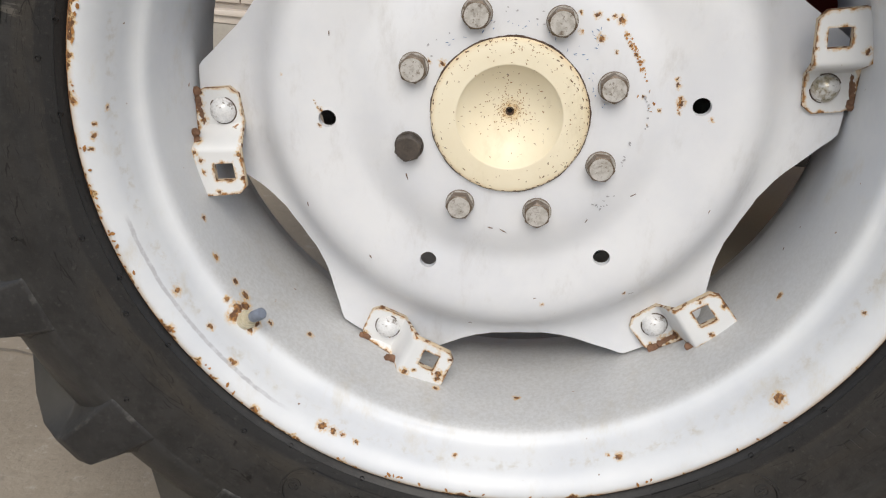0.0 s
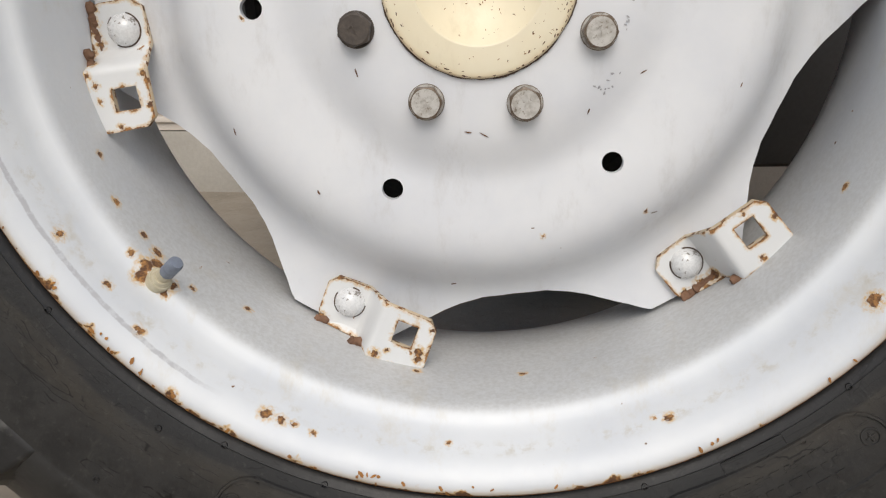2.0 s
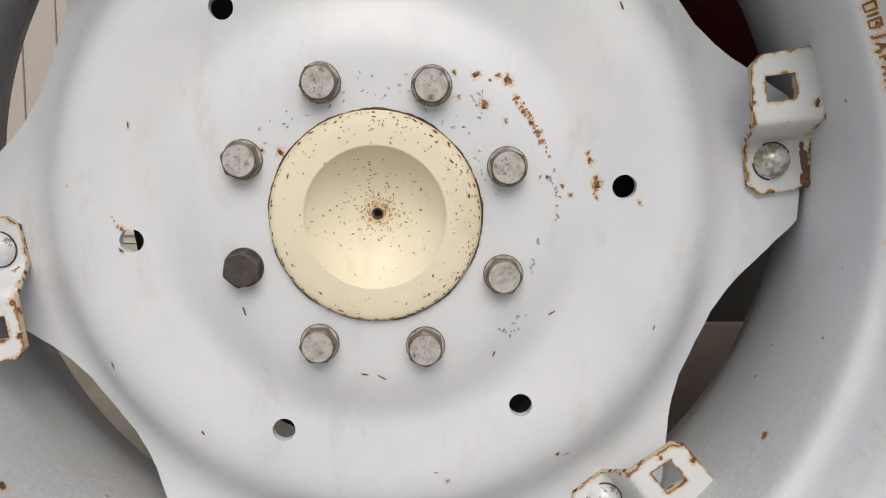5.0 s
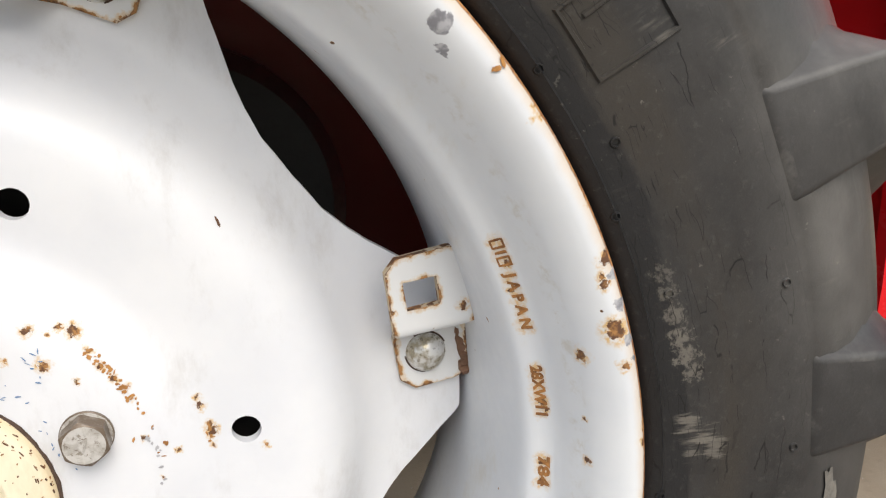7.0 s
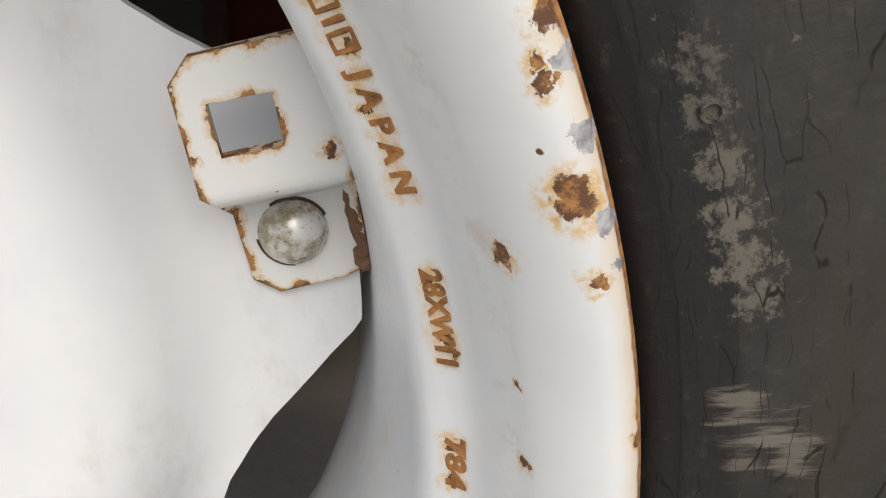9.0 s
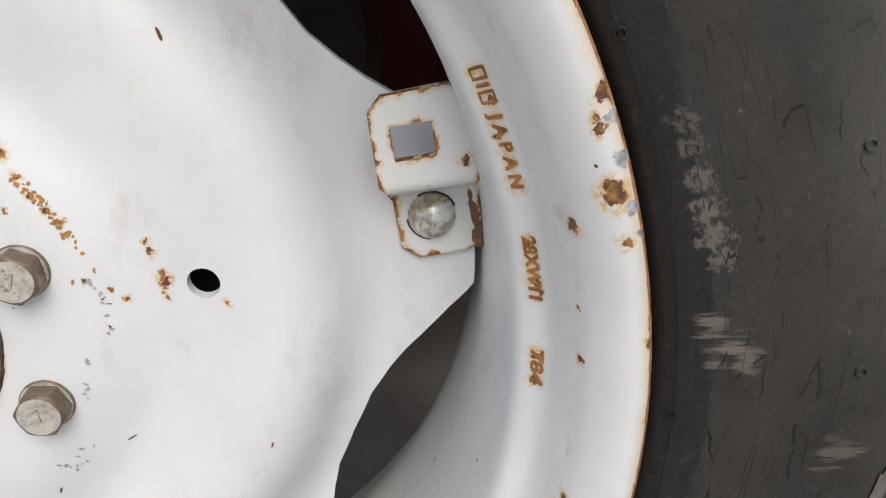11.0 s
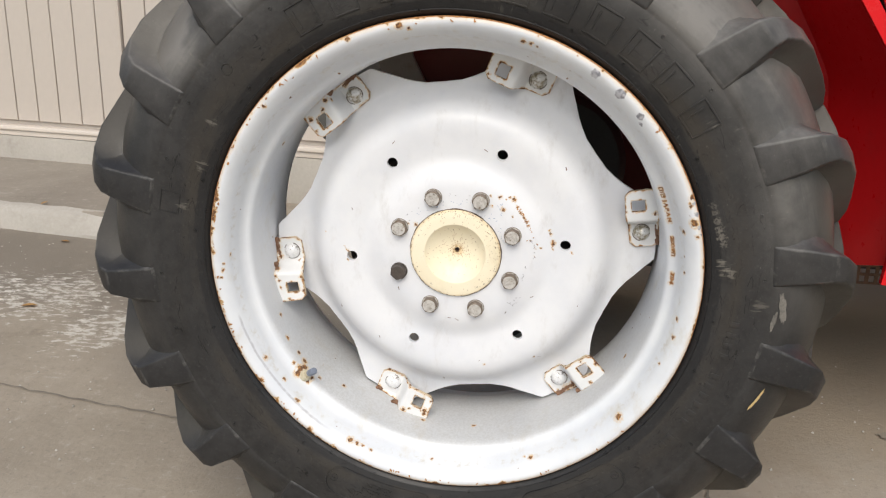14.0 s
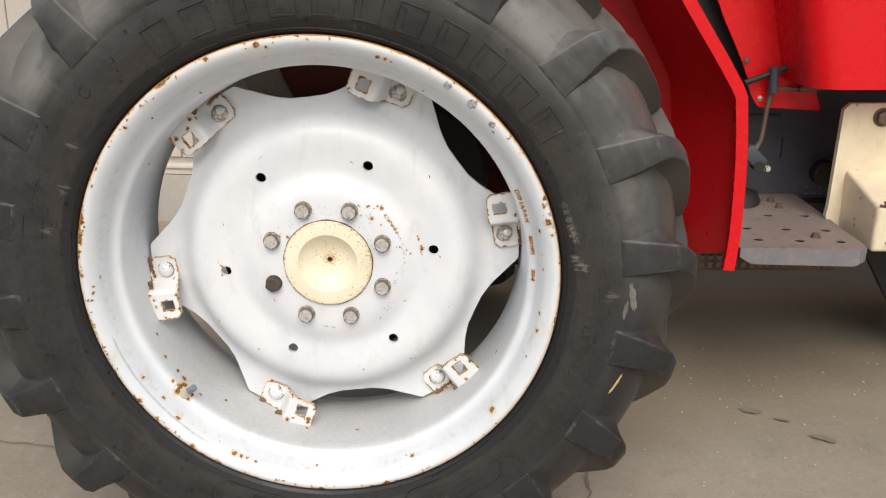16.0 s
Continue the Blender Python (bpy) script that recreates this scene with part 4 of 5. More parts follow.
        for k in range(9):
            f = k / 8
            w = sz * 0.42 * math.sin(math.pi * min(max(f, 0.03), 0.97)) ** 0.8
            rowsl.append([bm.verts.new((sz * (f - 0.5) * 2, w * s, 0.002 + 0.35 * w * abs(s) + 0.1 * sz * f * f)) for s in (-1, -0.5, 0, 0.5, 1)])
        for r0, r1 in zip(rowsl, rowsl[1:]):
            for k in range(4):
                bm.faces.new((r0[k], r0[k + 1], r1[k + 1], r1[k]))
        bmesh.ops.solidify(bm, geom=bm.faces[:], thickness=0.0008)
        ob = tagged(part(nm, bm, mt, None), lab, "leaf" if nm == "dry_leaf" else "petal")
        base = 0.093 if y > 1.68 else 0.001
        ob.matrix_world = Matrix.Translation((x, y, base)) @ Matrix.Rotation(a, 4, "Z")


def grit():
    """Crumbs of concrete and earth strewn over the yard, one mesh."""
    rnd = random.Random(77)
    bm = bmesh.new()
    for k in range(330):
        x, y = (rnd.uniform(-2.0, -0.45), rnd.uniform(0.1, 1.5)) if k % 3 else (rnd.uniform(0.45, 1.6), rnd.uniform(0.05, 0.9))
        q = rnd.uniform(0.0012, 0.0042)
        tip = [bm.verts.new((x + q * rnd.uniform(0.6, 1.2) * math.cos(a), y + q * rnd.uniform(0.6, 1.2) * math.sin(a), 0.001)) for a in (0, 1.3, 2.4, 3.6, 5.0)]
        top = bm.verts.new((x + q * rnd.uniform(-0.3, 0.3), y + q * rnd.uniform(-0.3, 0.3), 0.002 + q * rnd.uniform(0.5, 0.9)))
        for i in range(5):
            bm.faces.new((tip[i], tip[(i + 1) % 5], top))
    ob = part("grit", bm, plinth_mat, None, smooth=False)
    return tagged(ob, "fine pale crumbs of concrete strewn on the yard", "grit", kind="stuff")


surroundings()
grit()

# ---- the tractor ----
tractor = thing("tractor", "red farm tractor with a large white-rimmed rear wheel", "tractor")

TYRE_HALF = [(0.378, -0.094), (0.3885, -0.0985), (0.3915, -0.1045), (0.3945, -0.1082), (0.3966, -0.1097), (0.3980, -0.1113), (0.3994, -0.1098),
             (0.410, -0.1140), (0.432, -0.1195), (0.457, -0.1228), (0.482, -0.1232), (0.4862, -0.1229), (0.4876, -0.1236), (0.500, -0.1216), (0.514, -0.1172), (0.530, -0.1092),
             (0.547, -0.0970), (0.5635, -0.0810), (0.5780, -0.0600), (0.5875, -0.0350), (0.5915, -0.010), (0.593, MID)]


def side_depth(r):
    for (ra, ya), (rb, yb) in zip(TYRE_HALF, TYRE_HALF[1:]):
        if ra <= r <= rb:
            return ya + (yb - ya) * (r - ra) / (rb - ra)
    return -0.12


LUGS = 20
LUG_PHASE = 5.5
# bar sections from the sidewall to past the middle: base (radius, depth), crown (radius, depth), half width, lag
BAR = [((0.4820, -0.1215), (0.4860, -0.1250), 0.0300, 0.0), ((0.524, -0.1080), (0.535, -0.1258), 0.0255, -0.3), ((0.540, -0.0930), (0.572, -0.1235), 0.0212, -0.6),
       ((0.553, -0.0760), (0.5890, -0.1130), 0.0190, -1.2), ((0.560, -0.066), (0.6060, -0.093), 0.0186, -2.9), ((0.566, -0.052), (0.6165, -0.062), 0.0185, -5.4),
       ((0.572, -0.005), (0.6225, 0.0), 0.0190, -10.5), ((0.572, 0.03), (0.6235, 0.03), 0.0195, -13.2), ((0.571, 0.055), (0.620, 0.058), 0.0190, -15.6)]


def lug_mesh(mirror):
    """One slanted bar with wide worn fillets on both sides."""
    bm = bmesh.new()
    rows = []
    for k, ((rb, yb), (rt, yt), w, lag) in enumerate(BAR):
        row = []
        wide = (0.22, 0.60, 0.90)[k] if k < 3 else 1.0
        for h, off in ((-0.14, -w - 0.034), (0.03, -w - 0.022), (0.20, -w - 0.0125), (0.48, -w - 0.0055), (1.0, -w), (1.0, w), (0.60, w + 0.0065), (0.28, w + 0.0165), (0.06, w + 0.030), (-0.14, w + 0.044)):
            r, y = rb + (rt - rb) * h, yb + (yt - yb) * h
            off = math.copysign(w, off) + (off - math.copysign(w, off)) * wide
            p = at(r, lag + math.degrees(off / r), y)
            if mirror:
                p.y = 2 * MID - p.y
            row.append(bm.verts.new(p))
        rows.append(row)
    n = len(rows[0])
    for a, b in zip(rows, rows[1:]):
        for k in range(n):
            bm.faces.new((a[k], a[(k + 1) % n], b[(k + 1) % n], b[k]))
    bm.faces.new(rows[0])
    bm.faces.new(rows[-1][::-1])
    bmesh.ops.recalc_face_normals(bm, faces=bm.faces)
    worn = bm.faces.layers.float.new("worn")
    crown = [e for e in bm.edges if e.calc_face_angle(0) > radians(28)]
    made = bmesh.ops.bevel(bm, geom=crown, offset=0.0034, segments=3, affect="EDGES", profile=0.55)["faces"]
    # bevelled edges take the wear and the painted highlight
    for f in made:
        f[worn] = 1.0
    return bm


def tyre(shift, label):
    half = TYRE_HALF
    loop = half + [(r, 2 * MID - y) for r, y in reversed(half[:-1])]
    inner = [(0.380, 2 * MID + 0.085), (0.50, 2 * MID + 0.085), (0.53, MID), (0.50, -0.085), (0.380, -0.085)]
    ob = on_wheel(part("rear_tyre", lathe(loop + inner, 224), rubber_side, tractor, label), 0, shift)
    return ob


def lugs_on(ob, near_only=False):
    near = part("tread_lug", lug_mesh(False), rubber_lug, ob, sharp=45)
    far = part("tread_lug", lug_mesh(True), rubber_lug, ob, sharp=45)
    for src, off in ((near, 0.0), (far, 180 / LUGS)):
        for i in range(LUGS):
            o = src if i == 0 else new("tread_lug", src.data)
            o.parent = ob
            o.matrix_local = Matrix.Rotation(-radians(LUG_PHASE + off + 360 / LUGS * i), 4, "Y")


def rim(shift, label):
    face = RIM_FACE + [(0.336, 0.0), (0.336, 0.085), (0.337, 0.105), (0.342, 0.1255), (0.350, 0.141), (0.3575, 0.162), (0.3615, 0.173), (0.371, 0.1835), (0.3815, 0.175)]
    back = [(0.377, 0.170), (0.366, 0.166), (0.362, 0.140), (0.347, 0.12), (0.341, 0.10), (0.340, 0.0), (0.3412, -0.025), (0.342, -0.045), (0.3435, -0.052), (0.3475, -0.0555),
            (0.353, -0.059), (0.3575, -0.0645), (0.3605, -0.075), (0.364, -0.0845), (0.367, -0.0925), (0.3715, -0.0995), (0.3775, -0.105), (0.383, -0.1062), (0.386, -0.102)]
    return on_wheel(part("wheel_rim", lathe(face + back, 256), paint_rim, tractor, label, sharp=50), 0, shift)


def disc_edge(deg):
    """Radius of the plate's scalloped outline."""
    a = abs((deg - CORNER + 30) % 60 - 30)
    knots = [(0, 0.3318), (8.3, 0.3310), (9.2, 0.327), (11, 0.3175), (14, 0.305), (17, 0.2935), (20, 0.2855), (24, 0.2785), (30, 0.2765)]
    for (aa, ra), (ab, rb) in zip(knots, knots[1:]):
        if a <= ab:
            return ra + (rb - ra) * (a - aa) / (ab - aa)
    return 0.2765


def disc(shift, label):
    n = 360
    outline = [(disc_edge(i) * math.cos(radians(i)), disc_edge(i) * math.sin(radians(i))) for i in range(n)]
    holes = [ring_points(0.1826 * math.cos(radians(CORNER + 60 * k)), 0.1826 * math.sin(radians(CORNER + 60 * k)), 0.0088, 24) for k in range(6)]
    holes.append(ring_points(0, 0, 0.070, 64))
    extra = []
    for j, r in enumerate([0.09, 0.112, 0.118, 0.124, 0.129, 0.134, 0.140, 0.145, 0.150, 0.156, 0.162, 0.168, 0.196, 0.205, 0.214, 0.222, 0.229, 0.236, 0.242,
                           0.248, 0.2525, 0.257, 0.2615, 0.266, 0.271, 0.276, 0.284, 0.294, 0.306]):
        m = 48 if r < 0.1 else 240
        for i in range(m):
            a = 360 * (i + 0.5 * (j % 2)) / m
            if r < disc_edge(a) - 0.003:
                extra.append((r * math.cos(radians(a)), r * math.sin(radians(a))))
    bm = sheet(outline, holes, lambda u, v: (Vector((u, disc_depth(math.hypot(u, v)), v)), Vector((0, 1, 0))), 0.0075, extra)
    bmesh.ops.smooth_vert(bm, verts=[v for v in bm.verts if 0.115 < math.hypot(v.co.x, v.co.z) < 0.27 and not any(e.is_boundary for e in v.link_edges)
                                     and abs(math.hypot(v.co.x, v.co.z) - 0.182) > 0.013], factor=0.5, use_axis_x=False, use_axis_z=False, use_axis_y=True)
    return on_wheel(part("wheel_disc", bm, paint_disc, tractor, label, sharp=55), 0, shift)


CAP = [(0.0, 0.0200), (0.0028, 0.0200), (0.0031, 0.0096), (0.012, 0.0092), (0.022, 0.0072), (0.032, 0.0028), (0.040, -0.0026), (0.046, -0.0085), (0.0498, -0.0128), (0.0512, -0.0153), (0.0522, -0.0158),
       (0.062, -0.0158), (0.0725, -0.0156), (0.0750, -0.0148), (0.0763, -0.013), (0.0768, -0.010)]


def cap_depth(r):
    for (ra, ya), (rb, yb) in zip(CAP, CAP[1:]):
        if r <= rb:
            return ya + (yb - ya) * (r - ra) / (rb - ra)
    return CAP[-1][1]


def hub_cap():
    ob = on_wheel(part("hub_cap", lathe(CAP + [(0.0768, 0.022), (0.0, 0.026)], 128, False), paint_cap, tractor, "cream painted hub cap with a rust-speckled dish", sharp=24), 0, (0, 0, -0.0008))
    rnd = random.Random(5)
    near = [(min(abs(rnd.gauss(0, 0.011)) + 0.005, 0.049), rnd.uniform(-180, 180)) for k in range(170)] + [(rnd.uniform(0.010, 0.047), rnd.gauss(60, 80)) for k in range(60)] + [(min(0.0755, 0.053 + abs(rnd.gauss(0.016, 0.007))), rnd.gauss(60, 75)) for k in range(120)]
    flecks("rust_fleck", [(r, q, rnd.uniform(0.0003, 0.0014), rnd.uniform(0.0002, 0.0005), rnd.uniform(0, 3)) for r, q in near], cap_rust, ob, cap_depth, "orange rust speckles on the cap", 800, 0.0003)
    dark = [(rnd.uniform(0.068, 0.0755), rnd.gauss(10, 80)) for k in range(40)] + [(0.0748, 9 * k) for k in range(40)]
    flecks("dark_fleck", [(r, q, rnd.uniform(0.0006, 0.0024), rnd.uniform(0.0003, 0.0007), rnd.uniform(-0.3, 0.3)) for r, q in dark], dark_rust, ob, cap_depth, "dark chips round the cap edge", 900, 0.0003)
    seam = lathe([(0.0764, -0.0122), (0.0771, -0.0118), (0.0776, -0.0098), (0.0764, -0.0098)], 160)
    for v in seam.verts:
        a, r = math.atan2(v.co.z, v.co.x), math.hypot(v.co.x, v.co.z)
        if r > 0.077:
            grow = 1 + (0.0003 * math.sin(5 * a + 1) + 0.0003 * math.sin(13 * a) + rnd.uniform(-0.0003, 0.0004)) / r
            v.co.x, v.co.z = v.co.x * grow, v.co.z * grow
    part("hub_seam", seam, seam_rust, ob, "dark rusty seam round the cap")
    part("grease_hole", lathe([(0.0, 0.0180), (0.0027, 0.0175), (0.0030, 0.0100), (0.0036, 0.0088), (0.0044, 0.0090), (0.0044, 0.0195), (0.0, 0.0198)], 24, False), seam_rust, ob, "rusty hole in the middle of the cap")
    return ob


def wheel_bolts(disc_ob):
    for i in range(8):
        turn = [8, 22, 40, 15, 50, 31, 5, 27][i]
        bm = hexbolt(0.0139, 0.0135, 0.0146)
        ob = part("wheel_bolt", bm, bolt_dark if i == 4 else bolt_steel, disc_ob, "brown oxidised hexagon bolt" if i == 4 else "", sharp=25)
        ob.matrix_local = Matrix.Translation(at(0.1025, STUD + 45 * i, -0.0096) + Vector((-0.0008, 0, -0.0012))) @ Matrix.Rotation(-radians(turn), 4, "Y")
        if i != 1:
            mark = lettering("7", 0.011, 0.0006)
            bmesh.ops.transform(mark, matrix=Matrix.Rotation(radians(90), 4, "X"), verts=mark.verts)
            bmesh.ops.transform(mark, matrix=ob.matrix_basis @ Matrix.Translation((0, -0.0136, 0)), verts=mark.verts)
            part("grade_mark", mark, bolt_dark if i == 4 else bolt_steel, disc_ob, smooth=False)


def bracket():
    """A stepped lug of bent plate: a low plate under the dome bolt and a raised one with a square hole, made for the angle 0."""
    # u runs round the wheel (counter-clockwise), v outwards from the bolt circle
    def lift(u):
        f = min(max((u - 0.014) / 0.018, 0.0), 1.0)
        f = f * f * (3 - 2 * f)
        return 0.0460 - 0.0380 * f

    def shape(u, v):
        return Vector((0.303 + v, lift(u), u)), Vector((0, 1, 0))

    outline = [(-0.0255, -0.0060), (-0.0175, -0.0155), (0.012, -0.0168), (0.023, -0.0188), (0.034, -0.0215), (0.0735, -0.0215), (0.0815, -0.0135), (0.0835, 0.020), (0.0822, 0.0300), (0.05, 0.0318), (0.031, 0.0322),
               (0.020, 0.0326), (-0.0215, 0.0322), (-0.0246, 0.022)]
    sq = [(0.0468, -0.0108), (0.0657, -0.0112), (0.0660, 0.0104), (0.0475, 0.0105)]
    extra = [(-0.0245 + 0.0030 * k, -0.0205 + 0.0030 * j) for k in range(37) for j in range(17)]
    return sheet(outline, [sq], shape, 0.0065, extra, rim_mark=True)


def weld(seed, u0, u1, y):
    """A lumpy rusty bead between a lug plate's outer edge and the rim, spread over the plate."""
    rnd = random.Random(seed)
    n = max(4, int((u1 - u0) / 0.0022))
    pts = [(0.3338 + rnd.uniform(-0.0010, 0.0010), y + rnd.uniform(-0.001, 0.001), u0 + (u1 - u0) * k / n) for k in range(n + 1)]
    bm = rod(pts, [rnd.uniform(0.0030, 0.0050) * (0.6 if k in (0, n) else 1.0) for k in range(n + 1)], 12)
    for v in bm.verts:
        v.co += Vector((rnd.uniform(-1, 1), rnd.uniform(-0.6, 0.6), rnd.uniform(-1, 1))) * 0.0007
    return bm


def brackets():
    """Six lug plates, each with its dome bolt and weld bead; they sit a little unevenly."""
    lean = [0.2, -0.1, -0.3, -0.1, 0.1, 0.2]
    dome_at = Matrix.Translation((0.3075, 0.0460, 0.0))
    plate, dome = None, None
    for k in range(6):
        if dome is None:
            plate = part("rim_bracket", bracket(), paint_brackets[0], tractor, sharp=40)
            plate.data.materials.append(edge_rust)
            ob = plate
            d = part("dome_bolt", lathe([(0.0, -0.0108), (0.0040, -0.0104), (0.0082, -0.0088), (0.0115, -0.0060), (0.0136, -0.0024), (0.0141, 0.0), (0.0141, 0.002), (0, 0.002)], 32, False), dome_steel, ob)
            dome, dome_bare = d.data, d.data.copy()
            dome_bare.materials[0] = dome_worn
        else:
            ob = new("rim_bracket", plate.data.copy())
            ob.data.materials[0] = paint_brackets[k]
            ob.parent = tractor
            d = new("dome_bolt", dome)
            d.parent = ob
        for u0, u1, y in [((-0.024, 0.017, 0.0465),), ((0.016, 0.028, 0.022),), ((-0.022, 0.010, 0.0465), (0.018, 0.034, 0.020)), ((-0.026, 0.017, 0.0465), (0.013, 0.034, 0.024)),
                          ((-0.025, -0.012, 0.0465), (0.012, 0.028, 0.026), (0.077, 0.083, 0.012)), ((-0.022, 0.018, 0.0465), (0.020, 0.038, 0.016), (0.079, 0.084, 0.012))][k]:
            part("weld_bead", weld(3 + k, u0, u1, y), weld_rust, ob, "rusty weld bead")
        tagged(ob, "stepped white lug plate with a square hole and rusty edges")
        d.data = dome if k > 2 else dome_bare
        tagged(d, "domed carriage bolt with flaking paint" if k > 2 else "domed carriage bolt worn to dull bronze metal")
        half = [(r * 0.0141 / 0.0156, h) for r, h in ((0.0150, 0.0006), (0.0156, -0.0010), (0.0166, -0.0006), (0.0168, 0.0008))]
        ring = lathe(half, 40)
        rnd = random.Random(70 + k)
        lost = [rnd.uniform(-math.pi, math.pi) for _ in range(3)]
        gone = [v for v in ring.verts if any(abs(math.remainder(math.atan2(v.co.z, v.co.x) - a, 2 * math.pi)) < 0.42 for a in lost)]
        bmesh.ops.delete(ring, geom=gone, context="VERTS")
        part("bolt_ring", ring, seam_rust, ob, "flaked dark ring round the bolt").matrix_local = dome_at
        d.matrix_local = dome_at @ Matrix.Rotation(radians(50 * k), 4, "Y")
        on_wheel(ob, CORNER + 0.2 + 60 * k + lean[k])


def valve():
    base = at(0.3425, -138.5, -0.0586)
    tip = at(0.3109, -138.4, -0.0755)
    d = (tip - base).normalized()
    ob = part("valve_stem", join(rod([base - d * 0.008, base + d * 0.002, base + d * 0.003], [0.0100, 0.0100, 0.0094], 24), rod([base + d * 0.003, base + d * 0.0065], [0.0084, 0.0072], 20), rod([base + d * 0.006, base + d * 0.016], 0.0056, 14)), valve_paint, tractor, "cream painted valve stem")
    on_wheel(ob)
    part("valve_cap", rod([base + d * 0.013, base + d * 0.015, base + d * 0.031, base + d * 0.033], [0.0055, 0.0062, 0.0062, 0.0048], 14), cap_plastic, ob, "grey-blue plastic valve cap")


def rim_stamps(rim_ob):
    for text, deg, arc, size in (("J A P A N", 17.6, 5.9, 0.0070), ("28XW11", 8.1, 5.3, 0.0074), ("784", -0.5, 3.3, 0.0074)):
        bm = lettering(text, size, 0.0004, 0.0003)
        wide = max(v.co.x for v in bm.verts) - min(v.co.x for v in bm.verts)
        for v in bm.verts:
            v.co.x *= radians(arc) * 0.348 / wide
        part("stamped_lettering", round_arc(bm, 0.348, deg, rim_depth), stamp_rust, rim_ob, "rust-stained stamped lettering", smooth=False)
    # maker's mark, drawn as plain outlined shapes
    for k, w in enumerate((0.0046, 0.0, 0.0046)):
        x = -0.0055 + 0.0055 * k
        pts = [(x - w / 2, -0.0028), (x + w / 2, -0.0028), (x + w / 2, 0.0028), (x - w / 2, 0.0028)] if w else [(x, -0.0028), (x, 0.0028)]
        part("stamped_mark", round_arc(raised_line(pts, 0.0011, 0.0004, bool(w)), 0.348, 22.7, rim_depth), stamp_rust, rim_ob, "rust-stained stamped mark", smooth=False)


def flecks(name, marks, material, parent, depth, label, seed, lift=0.0004):
    """Small ragged paint flecks (radius, angle, length, width, slant) lying on a wheel face, one mesh."""
    out = bmesh.new()
    for i, (r, a, l, w, turn) in enumerate(marks):
        bm = blot(0, 0, l, w, lift, seed + i, turn)
        joined = round_arc(bm, r, a, depth)
        me = bpy.data.meshes.new("fleck")
        joined.to_mesh(me)
        joined.free()
        out.from_mesh(me)
        bpy.data.meshes.remove(me)
    return tagged(part(name, out, material, parent, label, smooth=False), label, kind="stuff")


def small_marks(rim_ob, disc_ob):
    rnd = random.Random(31)
    dash = [(0.206, -77.9), (0.241, -52.9), (0.217, -128.8), (0.237, -150.1), (0.120, -94.8), (0.122, -88.6), (0.121, -144.1), (0.136, -50.4), (0.225, -22.7), (0.264, -95.6), (0.19, 160), (0.21, 120), (0.18, 75), (0.23, 40), (0.15, -30)]
    flecks("paint_chip", [(r, a, rnd.uniform(0.0018, 0.0045), rnd.uniform(0.0005, 0.0010), rnd.uniform(-0.6, 0.6)) for r, a in dash], dark_rust, disc_ob, disc_depth, "brown chips in the paint", 200)
    blue = [(rnd.uniform(0.082, 0.092), rnd.uniform(5, 135)) for k in range(34)] + [(rnd.uniform(0.10, 0.118), rnd.uniform(42, 52)) for k in range(9)]
    flecks("blue_fleck", [(r, a, rnd.uniform(0.0004, 0.0022), rnd.uniform(0.0002, 0.0006), rnd.uniform(-1.2, 1.2)) for r, a in blue], blue_mat, disc_ob, disc_depth, "blue paint smears round the hub", 260)
    grey = [(0.118 + 0.004 * rnd.random(), rnd.uniform(-22, -8)) for k in range(9)] + [(0.128 + 0.006 * rnd.random(), rnd.uniform(-3, 16)) for k in range(14)] + [(0.128 + rnd.uniform(-0.008, 0.008), rnd.uniform(-44, -34)) for k in range(12)] + [(0.095 + rnd.uniform(-0.006, 0.01), rnd.uniform(60, 165)) for k in range(16)]
    flecks("grey_fleck", [(r, a, rnd.uniform(0.0006, 0.0018), rnd.uniform(0.0005, 0.0009), rnd.uniform(0, 3)) for r, a in grey], fleck_mat, disc_ob, disc_depth, "grey chips in the paint", 330)
    rust = [(0.1308 + rnd.gauss(0, 0.0014), 40.5 - 0.45 * k + rnd.uniform(-0.8, 0.8)) for k in range(42)] + [(0.132 + rnd.gauss(0, 0.004), rnd.uniform(4, 22)) for k in range(9)] + [(0.162 + rnd.gauss(0, 0.0012), rnd.uniform(4, 10)) for k in range(8)]
    flecks("rust_fleck", [(r, a, rnd.uniform(0.0006, 0.0019), rnd.uniform(0.0004, 0.0011), rnd.uniform(0, 3)) for r, a in rust], rust_mat, disc_ob, disc_depth, "orange rust flecks", 410)
    edge = [(rnd.uniform(0.3785, 0.3865), rnd.gauss(-160, 60), rnd.uniform(0.001, 0.0036), rnd.uniform(0.0008, 0.0018), rnd.uniform(0, 3)) for k in range(90)]
    flecks("rust_fleck", edge, rust_mat, rim_ob, rim_depth, "orange rust flecks along the rim edge", 600, 0.0010)


def raised_line(points, width, height, closed=False):
    """A low raised moulding line in arc coordinates (along, out)."""
    bm = bmesh.new()
    pts = [Vector(p) for p in points]
    n = len(pts)
    rows = []
    for i, p in enumerate(pts):
        a, b = (pts[i - 1], pts[(i + 1) % n]) if closed else (pts[max(i - 1, 0)], pts[min(i + 1, n - 1)])
        d = (b - a).normalized()
        nrm = Vector((-d.y, d.x))
        rows.append([bm.verts.new((*(p + nrm * s), z)) for s, z in ((-width, -0.0006), (-width * 0.5, height), (width * 0.5, height), (width, -0.0006))])
    for a, b in zip(rows, rows[1:] + (rows[:1] if closed else [])):
        for k in range(3):
            bm.faces.new((a[k], a[k + 1], b[k + 1], b[k]))
    return bm


